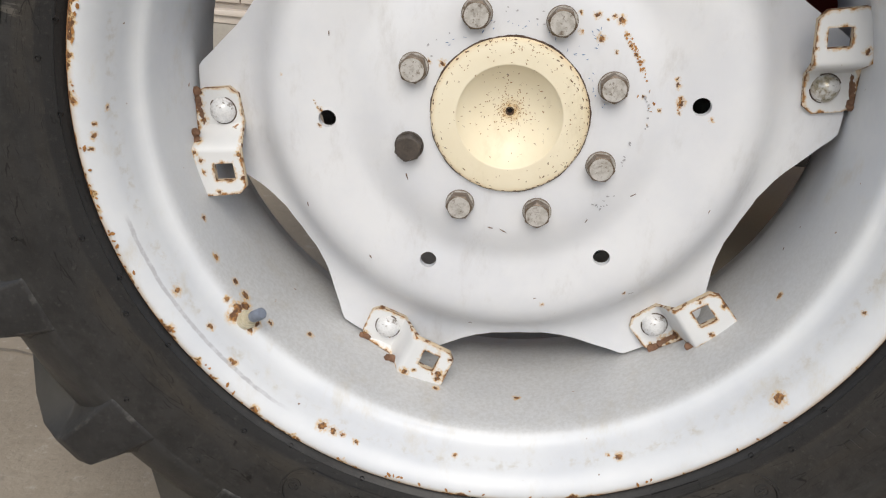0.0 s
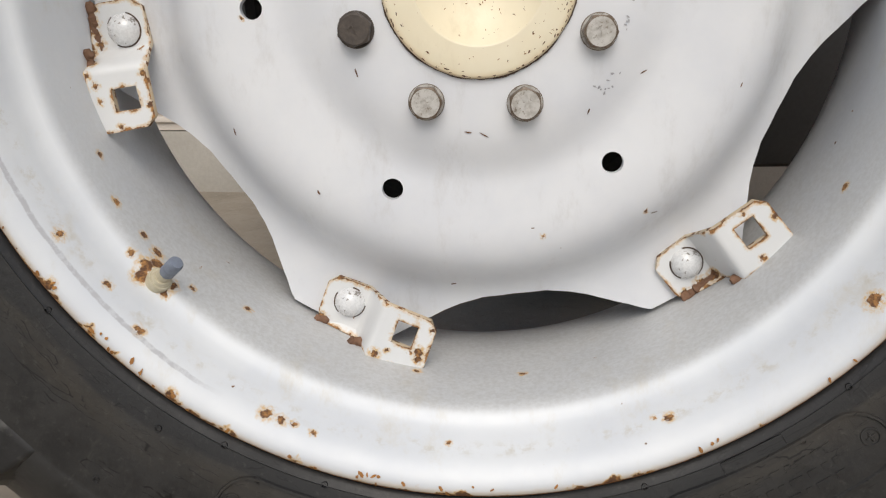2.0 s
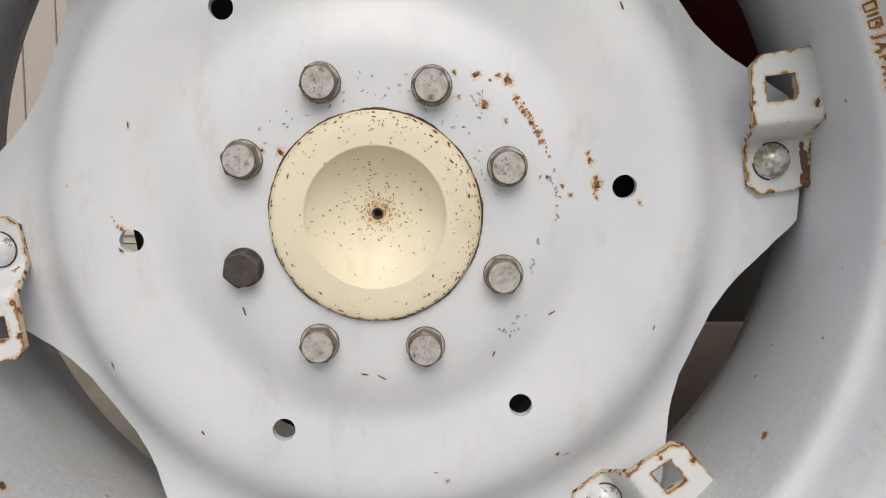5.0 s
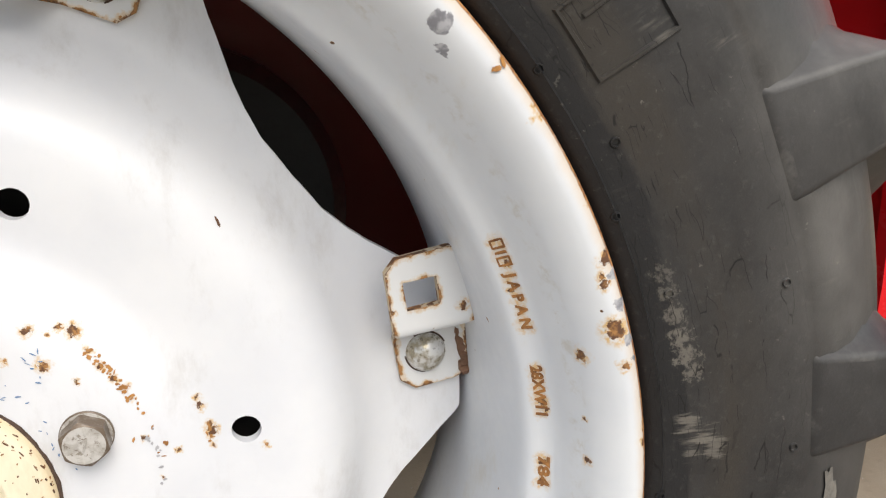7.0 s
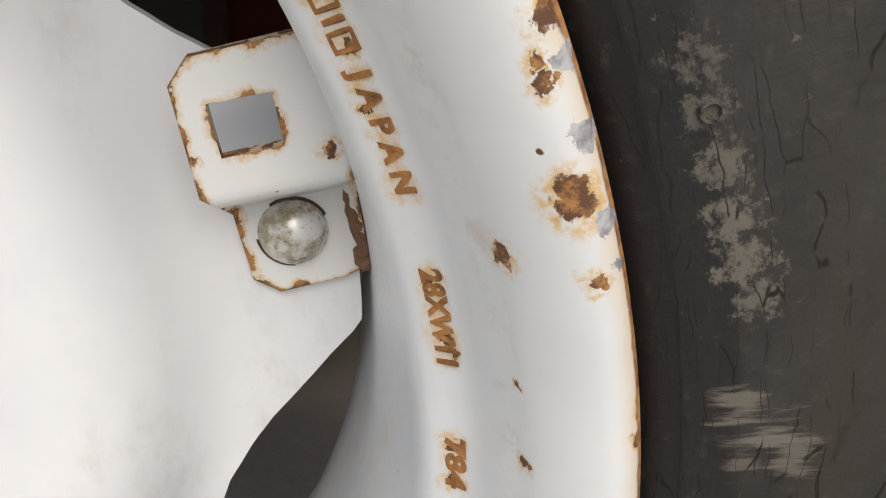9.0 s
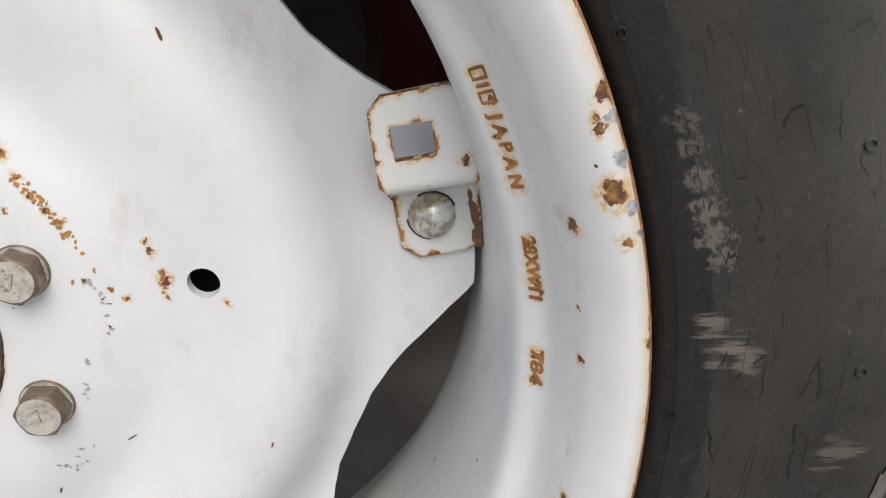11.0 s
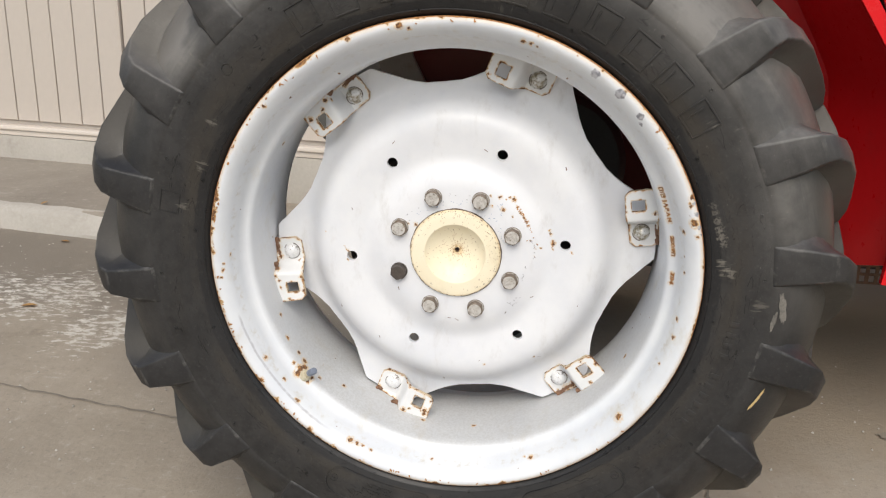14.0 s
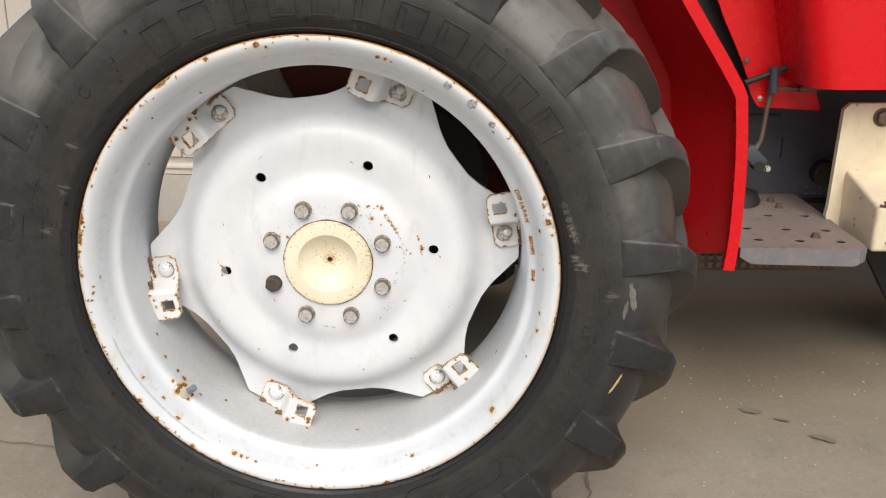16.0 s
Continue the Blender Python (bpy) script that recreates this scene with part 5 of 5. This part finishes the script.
def stadium(w, h, n=10):
    pts = []
    for side in (1, -1):
        for k in range(n + 1):
            a = -math.pi / 2 + math.pi * k / n
            pts.append((side * (w / 2 - h / 2 + h / 2 * math.cos(a)), side * h / 2 * math.sin(a)))
    out = []
    for p, q in zip(pts, pts[1:] + pts[:1]):
        m = max(1, int((Vector(q) - Vector(p)).length / 0.012))
        out += [(p[0] + (q[0] - p[0]) * k / m, p[1] + (q[1] - p[1]) * k / m) for k in range(m)]
    return out


def sidewall_marks(ob):
    lab = "moulded rubber sidewall marking"
    # maker's name: eleven outlined blocks, no letters
    for i in range(11):
        w = 0.021 if i in (2,) else 0.040
        deg = 118.5 - 8.27 * i
        pts = [(-w / 2, -0.021), (0, -0.021), (w / 2, -0.021), (w / 2, 0), (w / 2, 0.021), (0, 0.021), (-w / 2, 0.021), (-w / 2, 0)]
        part("raised_block", round_arc(raised_line(pts, 0.0019, 0.0020, True), 0.4385, deg, side_depth), rubber_side, ob, lab)
        bars = raised_line([(-w / 4, -0.013), (-w / 4, 0.013)], 0.0018, 0.0018)
        part("raised_bar", round_arc(bars, 0.4385, deg, side_depth), rubber_side, ob, lab)
    # size panel
    part("moulded_panel", round_arc(raised_line(stadium(0.195, 0.050), 0.0018, 0.0018, True), 0.435, -105.3, side_depth), rubber_side, ob, lab)
    for text, r0, size in (("12.4/11-28", 0.446, 0.025), ("4 PLY RATING", 0.4305, 0.0095), ("H.T. NYLON", 0.4205, 0.0085)):
        part("moulded_lettering", round_arc(lettering(text, size, 0.0017, 0.0002), r0, -105.3 if size > 0.01 else -105.8, side_depth), rubber_side, ob, "moulded size lettering", smooth=False)
    # a second panel with unreadable small lines
    part("moulded_panel", round_arc(raised_line(stadium(0.185, 0.050), 0.0018, 0.0018, True), 0.435, -60.0, side_depth), rubber_side, ob, lab)
    rnd = random.Random(7)
    for r0 in (0.423, 0.434, 0.445):
        x = -0.052
        while x < 0.05:
            w = rnd.uniform(0.004, 0.012)
            part("moulded_dash", round_arc(box((w, 0.0045, 0.0016), (x + w / 2, 0, 0)), r0, -60.0, side_depth), rubber_side, ob, smooth=False)
            x += w + 0.004
    part("moulded_panel", round_arc(raised_line([(-0.025, -0.005), (0.025, -0.005), (0.025, 0.005), (-0.025, 0.005)], 0.0008, 0.001, True), 0.4055, -60.0, side_depth), rubber_side, ob, lab)
    for deg in (-116.6, -94.0, -70.5, -49.6):
        part("moulded_stud", round_arc(join(raised_line(ring_points(0, 0, 0.0065, 20), 0.0009, 0.001, True), raised_line([(-0.0035, 0), (0.0035, 0)], 0.001, 0.0012), raised_line([(0, -0.0035), (0, 0.0035)], 0.001, 0.0012)), 0.434, deg, side_depth),
             rubber_side, ob, lab)
    # faint word along the front of the sidewall, as bars
    for i in range(14):
        if i in (4, 11):
            continue
        part("moulded_dash", round_arc(box((0.009, 0.013, 0.0016), (0, 0, 0), 0.0006), 0.440, -6.5 - 2.35 * i, side_depth), rubber_side, ob, lab)
    part("moulded_stud", round_arc(raised_line([(-0.017, -0.015), (0.017, -0.015), (0.017, 0.015), (-0.017, 0.015)], 0.001, 0.0012, True), 0.455, 167.5, side_depth), rubber_side, ob, lab)
    part("moulded_stud", round_arc(raised_line(ring_points(0, 0, 0.008, 20), 0.001, 0.0012, True), 0.452, 137.0, side_depth), rubber_side, ob, lab)
    # vent spew stubs along two circles
    for i in range(30):
        for r0, off in ((0.3980, 0), (0.411, 5), (0.472, 3)):
            if (i * 7 + int(r0 * 1000)) % 3 == 0:
                continue
            part("vent_stub", round_arc(raised_line(ring_points(0, 0, 0.0022, 10), 0.0006, 0.0014, True), r0, 12 * i + off, side_depth), rubber_side, ob)
    for r0, deg, l, w, tn in ((0.5025, -2.0, 0.030, 0.0058, 0.22), (0.4930, -4.6, 0.016, 0.0040, -0.1)):
        part("scrape_mark", round_arc(blot(0, 0, l, w, 0.0012, int(r0 * 1000), tn), r0, deg, side_depth), scrape_mat, ob, "pale scrape in the rubber")
    bm = blot(0, 0, 0.023, 0.0028, 0.0012, 9)
    bmesh.ops.rotate(bm, verts=bm.verts, cent=(0, 0, 0), matrix=Matrix.Rotation(-0.2, 3, "Z"))
    part("straw_scrap", round_arc(bm, 0.515, -19.6, side_depth), straw_mat, ob, "pale straw stuck to the tyre")


near_tyre = tyre((0, 0, 0), "black rear tractor tyre with worn dusty lugs")
lugs_on(near_tyre)
near_rim = rim((0, 0, 0), "white steel rim with a rust-bitten edge")
near_disc = disc((0, 0, 0), "dished white wheel disc with six round holes")
hub_cap()
wheel_bolts(near_disc)
brackets()
valve()
rim_stamps(near_rim)
small_marks(near_rim, near_disc)
sidewall_marks(near_tyre)

# the other rear wheel, across the axle
FAR = 1.27
far_tyre = tyre((0, FAR, 0), "black rear tractor tyre on the far side")
lugs_on(far_tyre)
rim((0, FAR, 0), "white steel rim on the far side")
disc((0, FAR - 0.01, 0), "dished white wheel disc on the far side")

# ---- axle, gearbox, fender, step and body ----
def pad(name, bm, material, label="", parent=None, sharp=38):
    return part(name, bm, material, parent or tractor, label, sharp)


def drum(r, y0, y1, x=0.0, z=HUB, bevel=0.012, steps=64):
    bm = lathe([(0, y0), (r - bevel, y0), (r, y0 + bevel), (r, y1 - bevel), (r - bevel, y1), (0, y1)], steps, False)
    bmesh.ops.translate(bm, vec=(x, 0, z), verts=bm.verts)
    return bm


# the widest drum is added to stop light behind the disc holes
pad("axle_housing", join(drum(0.085, 0.015, 0.06), drum(0.07, 0.05, 1.22), drum(0.205, 0.052, 0.26), drum(0.12, 0.26, 0.52)), black_iron, "black rear axle housing with an added light-blocking drum")
pad("brake_housing", drum(0.13, 0.20, 0.312, 0.152, 0.705), black_iron, "round black brake housing")
pad("gearbox", join(box((1.70, 0.32, 0.44), (1.35, 0.84 + 0.16, 0.64), 0.03), drum(0.16, 0.80, 1.1, 0.2, 0.60)), cast_grey, "slate grey gearbox casting")
# unseen boxes, added to block light and darken the ground below
pad("belly_shade", join(box((2.6, 0.50, 0.22), (1.60, 1.16, 0.39), 0.03), box((0.9, 0.54, 0.30), (0.35, 1.02, 0.46), 0.03), box((2.1, 0.62, 0.16), (1.80, 1.11, 0.40), 0.03)), black_iron, "added black mass under the tractor that shades the ground")
pad("loader_mount", sheet([(1.30, 0.36), (1.40, 0.19), (1.56, 0.10), (1.90, 0.10), (1.90, 0.46), (1.30, 0.46)], [], lambda u, v: (Vector((u, 0.80, v)), Vector((0, 1, 0))), 0.02), black_iron, "dark loader mounting plate")

# outer edge of the fender, and the crease where its inner side sheet begins
LIP = [(0.720, 0.553), (0.723, 0.585), (0.725, 0.628), (0.724, 0.70), (0.722, 0.75), (0.718, 0.804), (0.711, 0.866), (0.702, 0.885), (0.672, 0.932), (0.649, 0.966), (0.614, 1.018),
       (0.545, 1.13), (0.46, 1.25), (0.34, 1.34), (0.10, 1.41), (-0.25, 1.40), (-0.50, 1.30)]
CREASE = [(0.652, 0.497), (0.655, 0.60), (0.655, 0.70), (0.654, 0.75), (0.651, 0.796), (0.644, 0.856), (0.634, 0.880), (0.606, 0.932), (0.586, 0.966), (0.556, 1.02),
          (0.49, 1.13), (0.41, 1.24), (0.30, 1.32), (0.09, 1.385), (-0.25, 1.375), (-0.48, 1.28)]


def strip(path, y0, y1, thick, inner=None):
    """A bent sheet that follows path (x, z) at y0 and inner at y1."""
    bm = bmesh.new()
    rows = []
    n = len(path)
    for i, ((x, z), (u, w)) in enumerate(zip(path, inner or path)):
        a, b = Vector(path[max(i - 1, 0)]), Vector(path[min(i + 1, n - 1)])
        d = (b - a).normalized()
        nr = Vector((-d.y, d.x)) * thick
        rows.append([bm.verts.new(p) for p in ((x, y0, z), (u, y1, w), (u + nr.x, y1, w + nr.y), (x + nr.x, y0, z + nr.y))])
    for a, b in zip(rows, rows[1:]):
        for k in range(4):
            bm.faces.new((a[k], a[(k + 1) % 4], b[(k + 1) % 4], b[k]))
    bm.faces.new(rows[0])
    bm.faces.new(rows[-1][::-1])
    bmesh.ops.recalc_face_normals(bm, faces=bm.faces)
    return bm


fender = pad("fender", strip(LIP[1:], 0.078, 0.32, 0.004, CREASE), red_inner, "dusty red sheet-metal rear fender")
part("fender_lip", strip(LIP, 0.066, 0.078, 0.020), red_paint, fender, "bright red folded fender edge")
# inner side sheet of the fender
inner_outline = [(0.10, 0.60), (0.30, 0.60)] + CREASE + [(-0.50, 1.12), (-0.20, 1.05), (-0.14, 0.80), (-0.10, 0.66)]
part("fender_side", sheet(inner_outline, [], lambda u, v: (Vector((u, 0.32, v)), Vector((0, 1, 0))), 0.004), red_shaded, fender, "dark red inner fender side with painted-in shade", smooth=False)

stay = [(-0.196, 0.76), (-0.190, 0.845), (-0.198, 0.86), (-0.194, 1.03), (-0.18, 1.04), (-0.155, 0.94), (-0.128, 0.875), (-0.103, 0.825), (-0.075, 0.76)]
part("fender_stay", sheet(stay, [], lambda u, v: (Vector((u, 0.30, v)), Vector((0, 1, 0))), 0.012), stay_paint, fender, "beige-grey stay with rust stains", smooth=False)

# step plate with holes and bolts
STEP_Z = 0.491


def footstep():
    outline = [(0.835, 0.382), (1.094, 0.375), (1.112, 0.392), (1.120, 0.82), (1.105, 0.855), (0.835, 0.875)]
    spots = [(0.895, 0.527), (0.982, 0.519), (1.070, 0.510), (0.893, 0.442), (0.982, 0.434), (1.069, 0.426), (1.068, 0.631), (0.98, 0.635), (0.89, 0.64)]
    bm = sheet(outline, [ring_points(x, y, 0.0108, 16) for x, y in spots], lambda u, v: (Vector((u, v, STEP_Z)), Vector((0, 0, -1))), 0.003)
    ob = pad("footstep", bm, step_steel, "worn mauve-grey steel step with drain holes")
    front = sheet([(0.836, STEP_Z - 0.022), (0.864, STEP_Z - 0.038), (1.082, STEP_Z - 0.041), (1.093, STEP_Z - 0.036), (1.093, STEP_Z - 0.003), (0.836, STEP_Z - 0.003)], [], lambda u, v: (Vector((u, 0.3755 + (1.094 - u) * 0.027, v)), Vector((0, 1, 0))), 0.005)
    part("step_skirt", join(front, box((0.005, 0.42, 0.034), (1.115, 0.605, STEP_Z - 0.0205), 0.002, Matrix.Rotation(-0.02, 4, "Z")), box((0.025, 0.005, 0.031), (1.1025, 0.3845, STEP_Z - 0.019), 0.002, Matrix.Rotation(0.76, 4, "Z"))), skirt_paint, ob, "scraped blue-grey step edge")
    for x, y in ((1.030, 0.762), (1.030, 0.702), (1.026, 0.456)):
        b = part("step_bolt", hexbolt(0.0085, 0.011, 0.0115), link_steel, ob, "rusty step bolt")
        b.matrix_local = Matrix.Translation((x, y, STEP_Z)) @ Matrix.Rotation(-math.pi / 2, 4, "X")
    part("step_frame", join(box((0.28, 0.03, 0.025), (0.97, 0.56, STEP_Z - 0.0550), 0.003), box((0.03, 0.28, 0.025), (0.86, 0.70, STEP_Z - 0.0550), 0.003), box((0.03, 0.28, 0.025), (1.07, 0.70, STEP_Z - 0.0550), 0.003)), black_iron, ob, "dark frame under the step")
    holes = [[(x - 0.0065, z - 0.008), (x + 0.0065, z - 0.008), (x + 0.0065, z + 0.008), (x - 0.0065, z + 0.008)] for x in [0.73 + 0.022 * k for k in range(22)] for z in (0.322, 0.345)]
    part("step_grille", sheet([(0.715, 0.308), (1.206, 0.308), (1.206, 0.359), (0.715, 0.359)], holes, lambda u, v: (Vector((u, 0.74, v)), Vector((0, 1, 0))), 0.003), grille_rust, ob, "rusty perforated strip behind the step")
    # added black sheet, stands in for the shade seen through the holes
    part("step_shade", box((0.27, 0.43, 0.004), (0.976, 0.645, STEP_Z - 0.040)), black_iron, ob, "added dark sheet that blackens the drain holes")
    part("step_boot", rod([(0.944, 0.745, STEP_Z - 0.001), (0.942, 0.745, STEP_Z + 0.008), (0.930, 0.75, STEP_Z + 0.022), (0.922, 0.752, STEP_Z + 0.040)], [0.052, 0.050, 0.036, 0.022], 24), black_iron, ob, "black rubber boot in the step")
    return ob


footstep()


def cream_bracket():
    plate = sheet([(1.105, 0.50), (1.108, 0.52), (1.113, 0.755), (1.128, 0.77), (1.44, 0.77), (1.44, 0.45), (1.12, 0.45)], [], lambda u, v: (Vector((u, 0.60, v)), Vector((0, 1, 0))), 0.016)
    ob = pad("loader_bracket", plate, cream_box, "scuffed cream steel bracket beside the step")
    block = box((0.33, 0.178, 0.148), (1.302, 0.511, 0.541), 0.010, segments=3)
    for v in block.verts:
        if v.co.z > 0.55:
            v.co.z -= (0.60 - v.co.y) * 0.24
    part("bracket_block", block, cream_box, ob)
    for pts in ([(1.14, 0.575), (1.16, 0.571), (1.185, 0.560), (1.21, 0.563), (1.25, 0.556)], [(1.15, 0.585), (1.155, 0.572)], [(1.165, 0.49), (1.172, 0.484), (1.17, 0.478)]):
        line = raised_line(pts, 0.0028, 0.0006)
        bmesh.ops.rotate(line, verts=line.verts, cent=(0, 0, 0), matrix=Matrix.Rotation(math.pi / 2, 3, "X"))
        bmesh.ops.translate(line, verts=line.verts, vec=(0, 0.4217, 0))
        part("rust_line", line, dark_rust, ob, "rusty scratch in the cream paint")
    b = part("bracket_bolt", hexbolt(0.017, 0.016, 0.022), link_steel, ob, "large grey hexagon bolt")
    b.matrix_local = Matrix.Translation((1.203, 0.60, 0.738))


cream_bracket()

# red body: side panel rounded at its upright edge, floor sheet and flap
bm = box((1.84, 0.72, 0.72), (1.92, 0.86, 1.175))
upright = [e for e in bm.edges if abs(e.verts[0].co.z - e.verts[1].co.z) > 0.5]
bmesh.ops.bevel(bm, geom=upright, offset=0.07, segments=8, affect="EDGES", profile=0.5)
for v in bm.verts:
    if v.co.x < 1.3 and v.co.z > 1.2:
        v.co.x -= 0.17
body = pad("body_panel", bm, red_paint, "glossy red body side panel")
flat = [(0.925, 0.797), (0.903, 0.848), (0.876, 0.901), (0.851, 0.947), (0.827, 0.999), (0.73, 1.19), (0.66, 1.5), (1.25, 1.5), (1.25, 0.80)]
part("floor_panel", sheet(flat, [], lambda u, v: (Vector((u, 0.70, v)), Vector((0, 1, 0))), 0.01), red_paint, body, "red floor side sheet", smooth=False)
# added black backing, stands in for shadow between fender and floor sheet
part("gap_shade", sheet([(0.86, 0.79), (0.66, 0.86), (0.40, 1.02), (0.40, 1.5), (1.25, 1.5), (1.25, 0.79)], [], lambda u, v: (Vector((u, 0.76, v)), Vector((0, 1, 0))), 0.01), black_iron, body, "added black sheet that paints the gap behind the floor sheet dark", smooth=False)
flap = [(0.914, 0.806), (0.927, 0.775), (0.943, 0.753), (0.951, 0.748), (1.094, 0.739), (1.097, 0.742), (1.085, 0.774), (1.073, 0.812), (0.97, 0.825)]
part("floor_flap", sheet(flap, [], lambda u, v: (Vector((u, 0.692, v)), Vector((0, 1, 0))), 0.004), red_paint, body, "red lower flap of the floor sheet", smooth=False)
for x, z in ((0.908, 0.859), (1.041, 0.896), (1.060, 0.862), (1.065, 0.825), (0.948, 0.769)):
    b = part("panel_screw", hexbolt(0.0055, 0.004, 0.007), brass if z < 0.8 else link_steel, body)
    b.matrix_local = Matrix.Translation((x, 0.697 if z > 0.83 else 0.691, z))
link = pad("brake_linkage", rod([(0.963, 0.672, 0.847), (0.967, 0.672, 0.791), (0.961, 0.672, 0.751), (0.958, 0.673, 0.70), (0.956, 0.675, 0.668), (0.946, 0.675, 0.650)], [0.0085, 0.009, 0.0055, 0.0055, 0.006, 0.008]), link_steel, "rusty brake lever and rods")
part("clevis", rod([(0.963, 0.660, 0.847), (0.967, 0.660, 0.787)], [0.0095, 0.0105], 14), cast_grey, link, "grey clevis")
part("brake_rod", rod([(0.900, 0.668, 0.810), (0.956, 0.668, 0.830), (0.974, 0.668, 0.837), (1.010, 0.668, 0.850), (1.011, 0.668, 0.8503), (1.044, 0.67, 0.863)], [0.007, 0.007, 0.009, 0.0075, 0.003, 0.002]), black_iron, link, "black threaded brake rod")
part("brake_rod", rod([(0.965, 0.664, 0.796), (0.975, 0.664, 0.796), (1.028, 0.668, 0.796), (1.029, 0.668, 0.796), (1.075, 0.669, 0.798), (1.105, 0.672, 0.799)], [0.009, 0.005, 0.005, 0.009, 0.009, 0.006]), link_steel, link, "rusty brake rod with a sleeve")
part("lever_boss", rod([(0.955, 0.66, 0.606), (0.955, 0.70, 0.606)], 0.013, 18), black_iron, link)
part("lever_arm", box((0.064, 0.022, 0.036), (0.944, 0.675, 0.628), 0.008, Matrix.Rotation(0.78, 4, "Y")), cast_grey, link)
part("grease_nut", hexbolt(0.007, 0.01, 0.009), bolt_steel, link, "shiny end nut").matrix_local = Matrix.Translation((0.977, 0.670, 0.600))
lug = pad("gearbox_boss", join(drum(0.034, 0.80, 0.85, 1.185, 0.552, 0.004, 24)), black_iron, "dark round boss on the gearbox")
part("casting_rib", box((0.006, 0.014, 0.055), (1.072, 0.838, 0.617), 0.002), cast_grey, lug)
part("casting_rib", box((0.11, 0.016, 0.010), (1.00, 0.838, 0.702), 0.003), cast_grey, lug)
for k in range(7):
    part("cast_bar", box((0.008 + 0.003 * (k % 3), 0.003, 0.0025), (1.150 + 0.019 * (k % 4), 0.8390, 0.511 - 0.019 * (k // 4))), step_steel, lug, "raised unreadable casting bars")

# front wheel far ahead under the body
ft = lathe([(0.24, 0.28), (0.40, 0.27), (0.46, 0.30), (0.47, 0.38), (0.46, 0.46), (0.40, 0.49), (0.24, 0.48)], 96)
bmesh.ops.translate(ft, vec=(2.15, 0.05, 0.46), verts=ft.verts)
front = pad("front_tyre", ft, rubber_side, "black front tractor tyre")
fr = lathe([(0.0, 0.36), (0.20, 0.36), (0.235, 0.29), (0.25, 0.29), (0.25, 0.47), (0.0, 0.47)], 64, False)
bmesh.ops.translate(fr, vec=(2.15, 0.05, 0.46), verts=fr.verts)
pad("front_rim", fr, paint_rim, "white front rim")
